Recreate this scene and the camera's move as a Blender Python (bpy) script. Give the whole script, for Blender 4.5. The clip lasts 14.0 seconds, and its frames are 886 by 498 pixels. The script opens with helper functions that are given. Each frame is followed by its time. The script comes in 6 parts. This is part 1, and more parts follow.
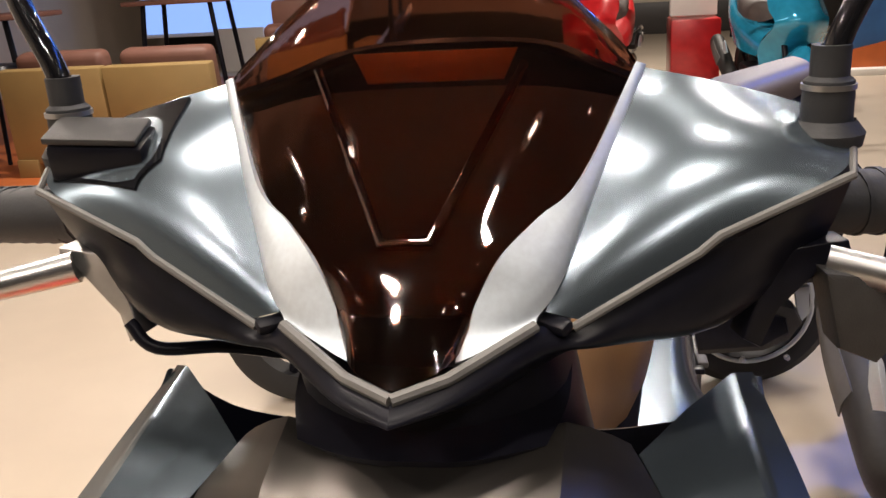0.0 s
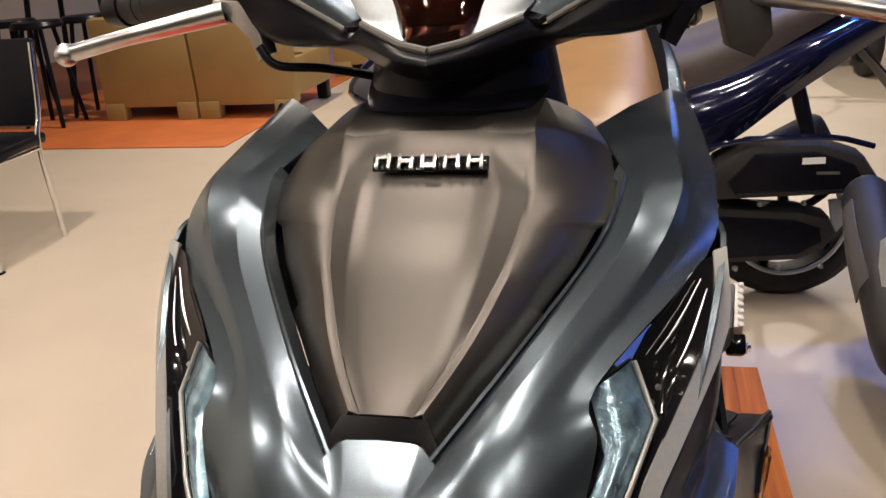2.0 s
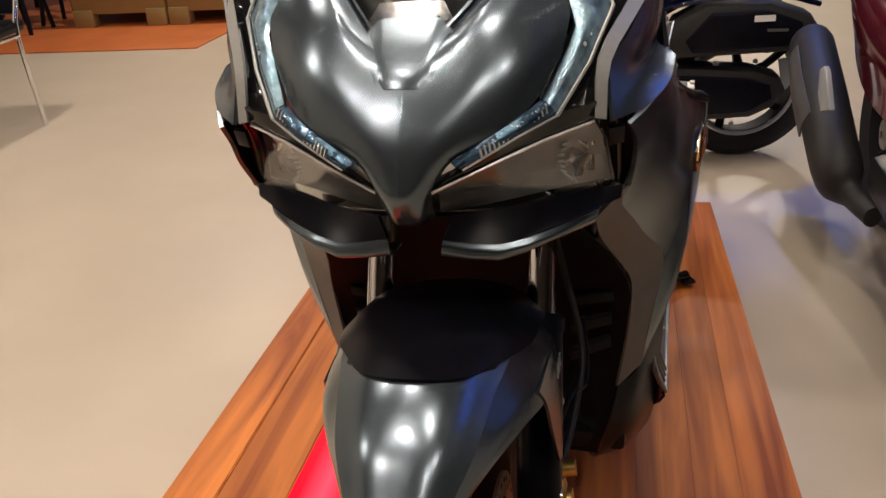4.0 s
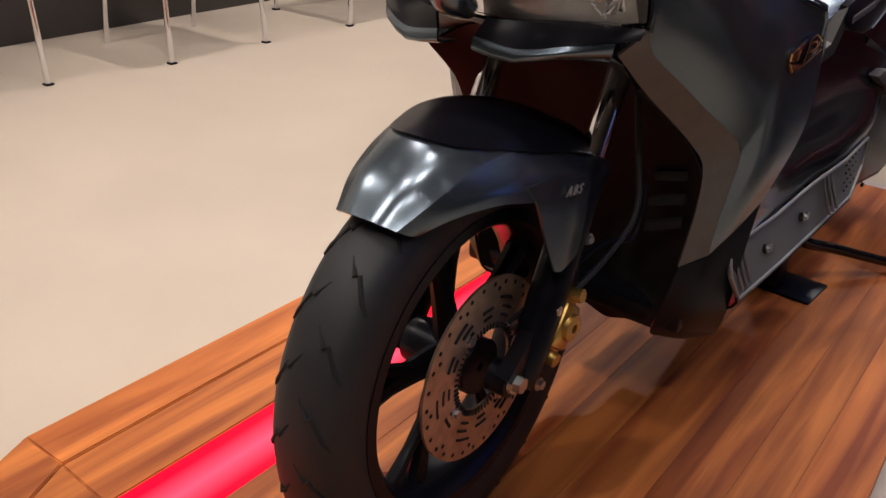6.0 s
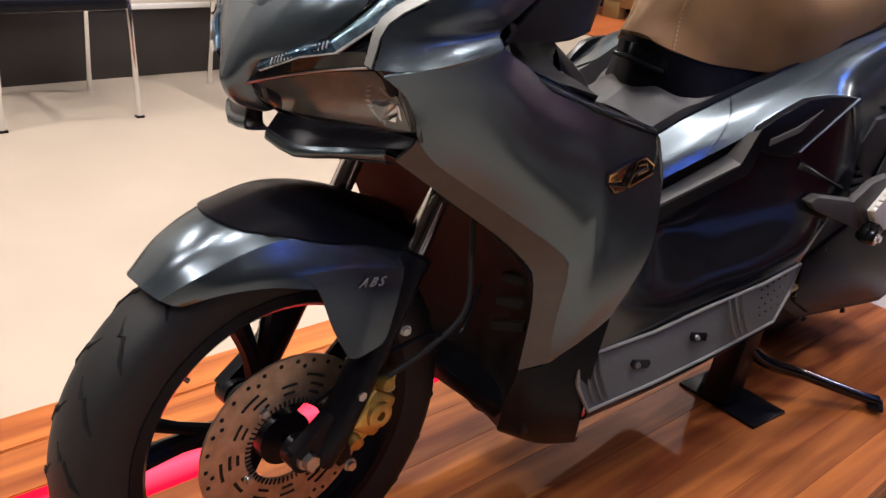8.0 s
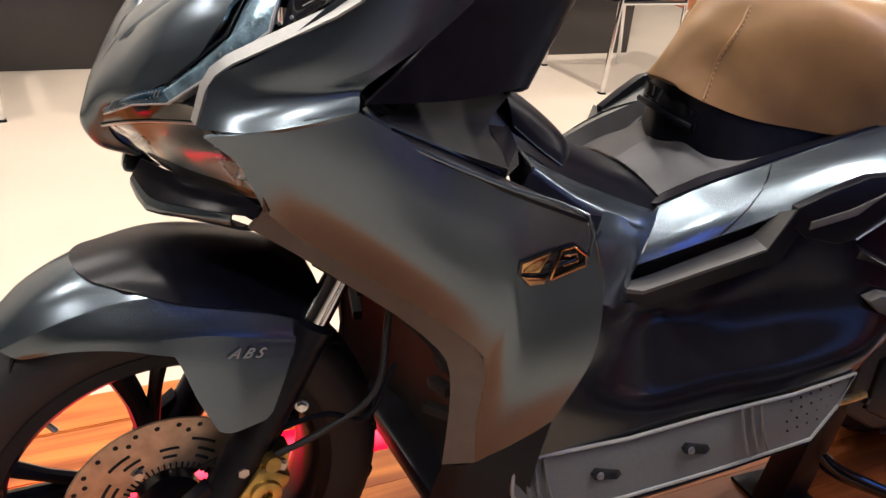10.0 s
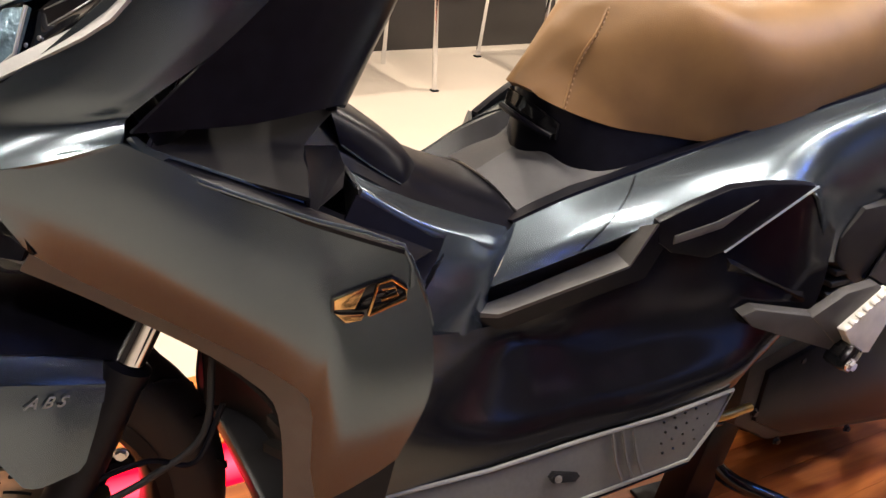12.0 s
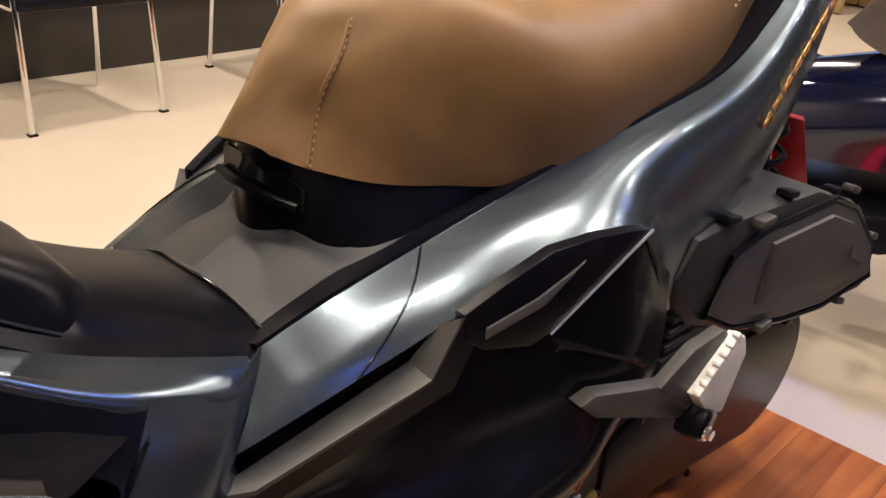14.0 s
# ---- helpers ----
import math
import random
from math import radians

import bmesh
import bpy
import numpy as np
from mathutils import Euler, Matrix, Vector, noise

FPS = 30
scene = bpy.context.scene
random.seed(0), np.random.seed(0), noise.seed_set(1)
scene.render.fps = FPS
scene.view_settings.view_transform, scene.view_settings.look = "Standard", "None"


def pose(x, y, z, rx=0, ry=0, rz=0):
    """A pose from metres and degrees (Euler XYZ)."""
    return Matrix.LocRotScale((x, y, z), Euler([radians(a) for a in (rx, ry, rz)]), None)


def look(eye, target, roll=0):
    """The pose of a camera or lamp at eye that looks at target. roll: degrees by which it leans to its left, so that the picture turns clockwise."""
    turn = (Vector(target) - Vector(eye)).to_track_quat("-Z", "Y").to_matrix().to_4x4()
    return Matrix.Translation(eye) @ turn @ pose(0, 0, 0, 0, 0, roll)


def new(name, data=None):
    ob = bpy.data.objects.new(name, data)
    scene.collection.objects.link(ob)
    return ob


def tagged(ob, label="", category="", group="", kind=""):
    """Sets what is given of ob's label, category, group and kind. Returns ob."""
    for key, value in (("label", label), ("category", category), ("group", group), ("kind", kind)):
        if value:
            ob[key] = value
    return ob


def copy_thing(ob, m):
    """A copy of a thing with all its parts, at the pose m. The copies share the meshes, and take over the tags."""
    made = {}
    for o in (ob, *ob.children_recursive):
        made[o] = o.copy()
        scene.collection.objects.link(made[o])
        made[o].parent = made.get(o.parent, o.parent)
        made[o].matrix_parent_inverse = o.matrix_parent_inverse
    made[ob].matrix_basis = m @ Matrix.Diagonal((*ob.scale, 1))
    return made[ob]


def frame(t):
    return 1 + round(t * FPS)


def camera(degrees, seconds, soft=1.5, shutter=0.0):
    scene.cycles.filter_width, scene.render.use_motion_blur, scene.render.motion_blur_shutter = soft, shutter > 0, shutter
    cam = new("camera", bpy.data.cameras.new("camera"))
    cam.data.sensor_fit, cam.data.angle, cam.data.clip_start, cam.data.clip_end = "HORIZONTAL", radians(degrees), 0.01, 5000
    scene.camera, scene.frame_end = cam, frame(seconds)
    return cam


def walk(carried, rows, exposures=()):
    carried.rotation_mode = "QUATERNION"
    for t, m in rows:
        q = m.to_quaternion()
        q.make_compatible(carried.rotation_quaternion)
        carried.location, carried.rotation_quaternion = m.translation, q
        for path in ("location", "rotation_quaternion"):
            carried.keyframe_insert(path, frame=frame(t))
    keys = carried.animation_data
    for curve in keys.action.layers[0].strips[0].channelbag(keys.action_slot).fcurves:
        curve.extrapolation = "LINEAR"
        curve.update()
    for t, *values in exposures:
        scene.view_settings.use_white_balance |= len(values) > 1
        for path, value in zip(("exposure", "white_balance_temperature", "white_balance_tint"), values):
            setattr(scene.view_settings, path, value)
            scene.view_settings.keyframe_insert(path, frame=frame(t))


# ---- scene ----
cam = camera(53.29, 14.0)
PATH = [
    (0, (0.0776, -0.1129, 1.1439), (-0.0792, 0.8236, 0.8301), -3.520),
    (0.5, (0.0774, -0.1595, 1.1368), (-0.0840, 0.7743, 0.8174), -3.617),
    (1, (0.0853, -0.2114, 1.1102), (-0.0857, 0.7148, 0.7744), -2.770),
    (1.5, (0.1090, -0.2746, 1.0748), (-0.0826, 0.6470, 0.7371), -4.038),
    (2, (0.1442, -0.3721, 1.0517), (-0.0846, 0.5389, 0.7085), -4.058),
    (2.5, (0.1560, -0.4331, 1.0202), (-0.0928, 0.4647, 0.6568), -2.535),
    (3, (0.1432, -0.5134, 0.9747), (-0.0689, 0.3877, 0.5964), -5.311),
    (3.5, (0.1374, -0.5872, 0.9300), (-0.0658, 0.3101, 0.5381), -4.712),
    (4, (0.1523, -0.6250, 0.8991), (-0.0384, 0.2657, 0.4866), -4.134),
    (6.3, (0.572, -0.709, 0.813), (-0.552, 0.681, -0.084), 2.9),
    (6.5, (0.620, -0.688, 0.819), (-0.535, 0.678, -0.076), 2.8),
    (7, (0.7286, -0.6289, 0.8433), (0.1140, 0.0430, 0.4300), 2.909),
    (7.5, (0.7540, -0.5957, 0.8755), (0.1218, 0.0617, 0.4655), 2.844),
    (8, (0.7794, -0.4711, 0.8858), (0.1140, 0.1592, 0.4860), 5.611),
    (8.5, (0.8003, -0.3815, 0.9150), (0.1123, 0.2164, 0.5038), 6.053),
    (8.7, (0.7918, -0.3632, 0.9322), (0.1173, 0.2499, 0.5208), 6.257),
    (10.8, (0.8520, 0.0174, 0.9476), (0.0251, 0.3604, 0.5021), 5.424),
    (11, (0.8598, 0.0327, 0.9553), (0.0368, 0.3902, 0.5138), 4.823),
    (11.5, (0.8448, 0.0374, 0.9551), (0.0408, 0.4516, 0.5284), 5.308),
    (12, (0.8055, 0.0268, 0.9553), (0.0426, 0.4977, 0.5123), 5.489),
    (12.5, (0.7325, 0.0285, 0.9566), (0.0507, 0.6073, 0.5092), 4.599),
    (13, (0.677, 0.057, 0.952), (-0.568, 1.341, 0.057), 4.9),
    (13.5, (0.632, 0.107, 0.941), (-0.555, 1.441, 0.040), 5.0),
    (14, (0.566, 0.225, 0.916), (-0.642, 1.568, 0.057), 4.3),
]
walk(cam, [(t, look(eye, target, roll)) for t, eye, target, roll in PATH],
     [(0.0, 0.36, 6350, 12), (2.0, 0.08, 6450, 11), (4.0, -0.27, 6550, 11), (6.5, 0.05, 5900, 14), (8.5, 0.48, 5900, 12), (11.0, 0.9, 6200, 10), (12.5, 0.93, 6500, 10), (13.5, 0.68, 6600, 10), (14.0, 0.48, 6700, 10)])

# ---------- light and room ----------
FLOOR_Z = -0.104
world = bpy.data.worlds.new("showroom_world")
scene.world = world
world.use_nodes = True
world.node_tree.nodes["Background"].inputs[0].default_value = (1.0, 0.86, 0.7, 1)
world.node_tree.nodes["Background"].inputs[1].default_value = 0.015


def ceiling_spot(x, y, watts, size=0.08, colour=(1.0, 0.88, 0.75), z=2.72):
    data = bpy.data.lights.new("downlight", "AREA")
    data.shape, data.size, data.energy, data.color = "DISK", size, watts, colour
    ob = new("downlight_lamp", data)
    ob.matrix_world = pose(x, y, z)
    return ob


for lx, ly, lw in ((-0.95, -1.5, 18), (0.22, -0.35, 11), (0.75, -1.9, 14), (1.2, -1.4, 12), (-0.45, -0.65, 13), (-0.4, 0.3, 11), (-1.3, 0.7, 17), (0.2, 1.3, 13), (0.4, 0.6, 6), (0.85, 1.75, 14),
                   (-2.2, 2.3, 36), (1.5, 2.6, 9), (-2.4, 5.0, 60), (0.6, 5.2, 50), (-2.2, -0.8, 23), (1.5, 8.5, 90)):
    ceiling_spot(lx, ly, lw)
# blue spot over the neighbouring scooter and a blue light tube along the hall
data = bpy.data.lights.new("blue_spot", "SPOT")
data.energy, data.color, data.spot_size, data.spot_blend, data.shadow_soft_size = 150, (0.08, 0.22, 1.0), math.radians(26), 0.6, 0.08
new("blue_spot_lamp", data).matrix_world = look((0.75, 2.7, 2.7), (0.36, 1.95, FLOOR_Z))
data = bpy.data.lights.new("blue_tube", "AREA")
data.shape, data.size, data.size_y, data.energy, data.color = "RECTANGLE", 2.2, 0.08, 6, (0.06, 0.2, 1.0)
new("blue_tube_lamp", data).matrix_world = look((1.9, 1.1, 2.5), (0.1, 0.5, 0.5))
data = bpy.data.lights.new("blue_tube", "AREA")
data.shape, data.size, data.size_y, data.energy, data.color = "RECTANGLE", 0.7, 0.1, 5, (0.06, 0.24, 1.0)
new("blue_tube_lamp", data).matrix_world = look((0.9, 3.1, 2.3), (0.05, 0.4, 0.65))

# unseen broad blue lamp, added on the far side of the hall for blue reflections
data = bpy.data.lights.new("blue_far_fill", "AREA")
data.shape, data.size, data.size_y, data.energy, data.color = "RECTANGLE", 3.4, 1.5, 7.0, (0.2, 0.34, 1.0)
new("blue_far_fill_lamp", data).matrix_world = look((4.6, 2.6, 1.2), (0.2, 0.4, 0.6))

# ---------- materials ----------


def material(name, colour, rough=0.5, metal=0.0, vary=0.12, scale=30.0, bump=0.0, bump_scale=400.0, coat=0.0, spec=0.5):
    m = bpy.data.materials.new(name)
    m.use_nodes = True
    nt = m.node_tree
    b = nt.nodes["Principled BSDF"]
    b.inputs["Roughness"].default_value = rough
    b.inputs["Metallic"].default_value = metal
    b.inputs["Coat Weight"].default_value = coat
    b.inputs["Specular IOR Level"].default_value = spec
    co = nt.nodes.new("ShaderNodeTexCoord")
    n = nt.nodes.new("ShaderNodeTexNoise")
    n.inputs["Scale"].default_value = scale
    n.inputs["Detail"].default_value = 6
    nt.links.new(co.outputs["Object"], n.inputs["Vector"])
    r = nt.nodes.new("ShaderNodeValToRGB")
    c = colour
    r.color_ramp.elements[0].position, r.color_ramp.elements[1].position = 0.3, 0.7
    r.color_ramp.elements[0].color = (c[0] * (1 - vary), c[1] * (1 - vary), c[2] * (1 - vary), 1)
    r.color_ramp.elements[1].color = (c[0] * (1 + vary), c[1] * (1 + vary), c[2] * (1 + vary), 1)
    nt.links.new(n.outputs["Fac"], r.inputs["Fac"])
    nt.links.new(r.outputs["Color"], b.inputs["Base Color"])
    mr = nt.nodes.new("ShaderNodeMapRange")
    mr.inputs["To Min"].default_value, mr.inputs["To Max"].default_value = max(0.02, rough * 0.88), min(1, rough * 1.12)
    nt.links.new(n.outputs["Fac"], mr.inputs["Value"])
    nt.links.new(mr.outputs["Result"], b.inputs["Roughness"])
    if bump:
        n2 = nt.nodes.new("ShaderNodeTexNoise")
        n2.inputs["Scale"].default_value = bump_scale
        n2.inputs["Detail"].default_value = 3
        nt.links.new(co.outputs["Object"], n2.inputs["Vector"])
        bp = nt.nodes.new("ShaderNodeBump")
        bp.inputs["Strength"].default_value = bump
        bp.inputs["Distance"].default_value = 0.002
        nt.links.new(n2.outputs["Fac"], bp.inputs["Height"])
        nt.links.new(bp.outputs["Normal"], b.inputs["Normal"])
    return m


def glow(name, colour, strength):
    m = bpy.data.materials.new(name)
    m.use_nodes = True
    b = m.node_tree.nodes["Principled BSDF"]
    b.inputs["Base Color"].default_value = (*colour, 1)
    b.inputs["Emission Color"].default_value = (*colour, 1)
    b.inputs["Emission Strength"].default_value = strength
    b.inputs["Roughness"].default_value = 0.3
    return m


def clear(name, colour, rough=0.03, ior=1.45):
    m = bpy.data.materials.new(name)
    m.use_nodes = True
    b = m.node_tree.nodes["Principled BSDF"]
    b.inputs["Base Color"].default_value = (*colour, 1)
    b.inputs["Transmission Weight"].default_value = 1.0
    b.inputs["Roughness"].default_value = rough
    b.inputs["IOR"].default_value = ior
    return m


def wood(name, dark, light, along=(14.0, 0.9, 14.0)):
    m = bpy.data.materials.new(name)
    m.use_nodes = True
    nt = m.node_tree
    b = nt.nodes["Principled BSDF"]
    co = nt.nodes.new("ShaderNodeTexCoord")
    info = nt.nodes.new("ShaderNodeObjectInfo")
    mp = nt.nodes.new("ShaderNodeMapping")
    mp.inputs["Scale"].default_value = along
    ad = nt.nodes.new("ShaderNodeVectorMath")
    mu = nt.nodes.new("ShaderNodeMath")
    mu.operation = "MULTIPLY"
    mu.inputs[1].default_value = 37.0
    nt.links.new(info.outputs["Random"], mu.inputs[0])
    nt.links.new(co.outputs["Object"], ad.inputs[0])
    nt.links.new(mu.outputs[0], ad.inputs[1])
    nt.links.new(ad.outputs[0], mp.inputs["Vector"])
    n = nt.nodes.new("ShaderNodeTexNoise")
    n.inputs["Scale"].default_value, n.inputs["Detail"].default_value = 1.6, 8
    n.inputs["Distortion"].default_value = 0.6
    nt.links.new(mp.outputs[0], n.inputs["Vector"])
    r = nt.nodes.new("ShaderNodeValToRGB")
    e = r.color_ramp.elements
    e[0].position, e[0].color = 0.32, (*dark, 1)
    e[1].position, e[1].color = 0.68, (*light, 1)
    mid = r.color_ramp.elements.new(0.5)
    mid.color = tuple((a + 1.2 * c) / 2.2 for a, c in zip(light, dark)) + (1,)
    nt.links.new(n.outputs["Fac"], r.inputs["Fac"])
    hsv = nt.nodes.new("ShaderNodeHueSaturation")
    tone = nt.nodes.new("ShaderNodeMapRange")
    tone.inputs["To Min"].default_value, tone.inputs["To Max"].default_value = 0.75, 1.25
    nt.links.new(info.outputs["Random"], tone.inputs["Value"])
    nt.links.new(tone.outputs["Result"], hsv.inputs["Value"])
    nt.links.new(r.outputs["Color"], hsv.inputs["Color"])
    nt.links.new(hsv.outputs["Color"], b.inputs["Base Color"])
    b.inputs["Roughness"].default_value = 0.5
    b.inputs["Specular IOR Level"].default_value = 0.25
    bp = nt.nodes.new("ShaderNodeBump")
    bp.inputs["Strength"].default_value, bp.inputs["Distance"].default_value = 0.05, 0.002
    nt.links.new(n.outputs["Fac"], bp.inputs["Height"])
    nt.links.new(bp.outputs["Normal"], b.inputs["Normal"])
    return m


GREY = material("satin_grey_paint", (0.122, 0.152, 0.176), 0.24, 0.85, 0.05, 3.0)
DARK = material("matt_graphite_paint", (0.080, 0.073, 0.066), 0.36, 0.9, 0.04, 4.0)
BLACK = material("black_plastic", (0.006, 0.006, 0.009), 0.3, 0.0, 0.25, 60.0, 0.04, 900.0, 0.0, 0.15)
SKIRT = material("glossy_black_plastic", (0.006, 0.006, 0.008), 0.18, 0.0, 0.25, 40.0, 0.0, 1, 0.0, 0.5)
MATTE = material("matt_black_plastic", (0.012, 0.011, 0.011), 0.7, 0.0, 0.25, 80.0, 0.2, 900.0, 0.0, 0.2)
BOXM = material("grey_moulded_plastic", (0.06, 0.056, 0.053), 0.48, 0.0, 0.2, 40.0, 0.2, 1100.0)
TEXTURED = material("textured_black_plastic", (0.02, 0.019, 0.018), 0.55, 0.0, 0.25, 80.0, 0.25, 1400.0)
GLOSS = material("gloss_black", (0.006, 0.006, 0.007), 0.08, 0.0, 0.2, 20.0)
TRIM = material("grey_trim_plastic", (0.105, 0.101, 0.095), 0.5, 0.1, 0.1, 60.0, 0.1, 900.0)
PALE = material("pale_grey_paint", (0.33, 0.33, 0.32), 0.4, 0.4, 0.05, 300.0)
INNERF = material("satin_black_fender_plastic", (0.009, 0.008, 0.008), 0.6, 0.0, 0.25, 60.0, 0.1, 900.0, 0.0, 0.1)
INNER = material("dark_inner_plastic", (0.03, 0.03, 0.033), 0.5, 0.0, 0.2, 60.0, 0.1, 900.0)
SILVER = material("satin_silver", (0.60, 0.66, 0.71), 0.42, 0.7, 0.05, 300.0)
VISOR = clear("smoked_visor", (0.38, 0.145, 0.08), 0.03, 1.5)
PEGM = material("bare_cast_aluminium", (0.78, 0.76, 0.72), 0.5, 0.35, 0.08, 60.0, 0.1, 700.0)
CHROME = material("chrome", (0.78, 0.78, 0.78), 0.08, 1.0, 0.04, 50.0)
STEEL = material("brushed_steel", (0.5, 0.5, 0.5), 0.3, 1.0, 0.1, 90.0)
GOLD = material("gold_chrome", (0.85, 0.52, 0.22), 0.16, 1.0, 0.08, 60.0)
GOLDCAST = material("gold_anodised", (0.55, 0.36, 0.1), 0.32, 0.9, 0.15, 90.0)
LEATHER = material("brown_leather", (0.250, 0.137, 0.053), 0.42, 0.0, 0.1, 25.0, 0.12, 900.0)
THREAD = material("tan_thread", (0.5, 0.3, 0.16), 0.7)
RUBBER = material("tyre_rubber", (0.010, 0.0105, 0.012), 0.6, 0.0, 0.2, 50.0, 0.1, 500.0)
# near-black that paints the shade inside grooves, slots and drilled holes
SLOT_SHADE = material("slot_shade_black", (0.004, 0.004, 0.004), 0.9)
DISC = material("rusted_brake_disc", (0.46, 0.34, 0.25), 0.36, 0.8, 0.2, 60.0)
CARBON = material("grey_floor_mat", (0.13, 0.13, 0.128), 0.42, 0.25, 0.06, 200.0, 0.08, 900.0)
WHITE = material("white_paint", (0.78, 0.76, 0.72), 0.6, 0, 0.04, 3.0)
RED = material("red_paint", (0.45, 0.012, 0.015), 0.3, 0.1, 0.1, 20.0, 0, 1, 0.4)
NAVY = material("navy_gloss_paint", (0.006, 0.008, 0.03), 0.1, 0.3, 0.2, 20.0, 0, 1, 0.6)
CYAN = material("cyan_gloss_paint", (0.02, 0.25, 0.42), 0.15, 0.3, 0.1, 20.0, 0, 1, 0.6)
MAROON = material("maroon_gloss_paint", (0.1, 0.006, 0.015), 0.15, 0.3, 0.2, 20.0, 0, 1, 0.6)
WOOD = wood("cherry_laminate", (0.21, 0.046, 0.011), (0.62, 0.20, 0.042))
GLASS = clear("clear_lens", (0.86, 0.86, 0.86), 0.04, 1.45)
DRLGLASS = material("pale_blue_light_guide", (0.22, 0.34, 0.42), 0.14, 0.6, 0.5, 90.0, 0.3, 260.0, 0.5)
GUIDEARM = material("smoky_blue_light_guide", (0.035, 0.075, 0.12), 0.16, 0.6, 0.5, 90.0, 0.3, 260.0, 0.5)
REFLECTOR = material("headlamp_reflector", (0.33, 0.33, 0.32), 0.3, 0.6, 0.2, 40.0)
FLOORM = material("beige_vinyl_floor", (0.53, 0.45, 0.355), 0.42, 0.0, 0.05, 3.0, 0.02, 60.0)
RUG = material("orange_floor", (0.48, 0.13, 0.035), 0.45, 0, 0.12, 6.0)
SOFAM = material("tan_sofa_leather", (0.3, 0.2, 0.075), 0.5, 0, 0.08, 5.0)
CUSHION = material("brown_cushion", (0.16, 0.07, 0.05), 0.6, 0, 0.1, 8.0)
WALLM = material("cream_wall", (0.62, 0.55, 0.46), 0.7, 0, 0.05, 2.0)
DADO = material("dark_wall_panel", (0.03, 0.025, 0.022), 0.4, 0, 0.15, 4.0)
DARKWALL = material("dark_wall_paint", (0.07, 0.06, 0.055), 0.7, 0, 0.1, 2.0)
CEILM = material("dark_ceiling", (0.12, 0.1, 0.09), 0.8, 0, 0.1, 2.0)
def strip_glow(name, nx, ny, d0, d1):
    """Red light strip, paler along its middle."""
    m = glow(name, (1.0, 0.004, 0.02), 2.3)
    nt = m.node_tree
    b = nt.nodes["Principled BSDF"]
    b.inputs["Base Color"].default_value = (0.12, 0.0, 0.004, 1)
    b.inputs["Specular IOR Level"].default_value = 0.04
    co = nt.nodes.new("ShaderNodeTexCoord")
    dot = nt.nodes.new("ShaderNodeVectorMath")
    dot.operation = "DOT_PRODUCT"
    dot.inputs[1].default_value = (nx, ny, 0)
    nt.links.new(co.outputs["Object"], dot.inputs[0])
    mr = nt.nodes.new("ShaderNodeMapRange")
    mr.inputs["From Min"].default_value, mr.inputs["From Max"].default_value = d0, d1
    nt.links.new(dot.outputs["Value"], mr.inputs["Value"])
    r = nt.nodes.new("ShaderNodeValToRGB")
    e = r.color_ramp.elements
    e[0].position, e[0].color = 0.12, (1.0, 0.0006, 0.013, 1)
    e[1].position, e[1].color = 0.88, (1.0, 0.0006, 0.013, 1)
    mid = r.color_ramp.elements.new(0.5)
    mid.color = (1.0, 0.055, 0.09, 1)
    nt.links.new(mr.outputs["Result"], r.inputs["Fac"])
    nt.links.new(r.outputs["Color"], b.inputs["Emission Color"])
    return m


REDGLOW = strip_glow("red_light_strip", 1.0, 0.0, -0.34, -0.2375)
REDGLOW2 = strip_glow("red_light_strip_bow", 0.8922, 0.4516, -0.4228, -0.3316)
AMBER = material("amber_tinted_plastic", (0.75, 0.42, 0.16), 0.08, 0.0, 0.4, 14.0, 0, 1, 0.6)

# ---------- mesh helpers ----------


def thing(name, label, category, group="", at=None):
    ob = new(name)
    ob.empty_display_size = 0.1
    if at is not None:
        ob.matrix_world = at
    return tagged(ob, label, category, group)


def part(name, bm, mat, parent=None, label="", sharp=38):
    me = bpy.data.meshes.new(name)
    bmesh.ops.recalc_face_normals(bm, faces=bm.faces)
    for f in bm.faces:
        f.smooth = True
    for e in bm.edges:
        if len(e.link_faces) == 2 and e.calc_face_angle(0) > radians(sharp):
            e.smooth = False
    bm.to_mesh(me)
    bm.free()
    for m in (mat if isinstance(mat, (list, tuple)) else [mat]):
        me.materials.append(m)
    ob = new(name, me)
    if parent is not None:
        ob.parent = parent
    if label:
        ob["label"] = label
    return ob


def spline(pts, n):
    """Catmull-Rom through pts, n steps a span; n = 1 keeps the polyline."""
    p = np.array(pts, float)
    if n == 1 or len(p) < 3:
        if n == 1:
            return p
        return np.concatenate([p[0] + (p[1] - p[0]) * np.linspace(0, 1, n + 1)[:, None]])
    e = np.vstack([2 * p[0] - p[1], p, 2 * p[-1] - p[-2]])
    out = []
    for i in range(len(p) - 1):
        a, b, c, d = e[i:i + 4]
        t = np.linspace(0, 1, n, endpoint=False)[:, None]
        out.append(0.5 * (2 * b + (c - a) * t + (2 * a - 5 * b + 4 * c - d) * t ** 2 + (3 * b - a - 3 * c + d) * t ** 3))
    out.append(p[-1:])
    return np.vstack(out)


def flip(pts, s):
    return [(q[0] * s, q[1], q[2]) for q in pts]


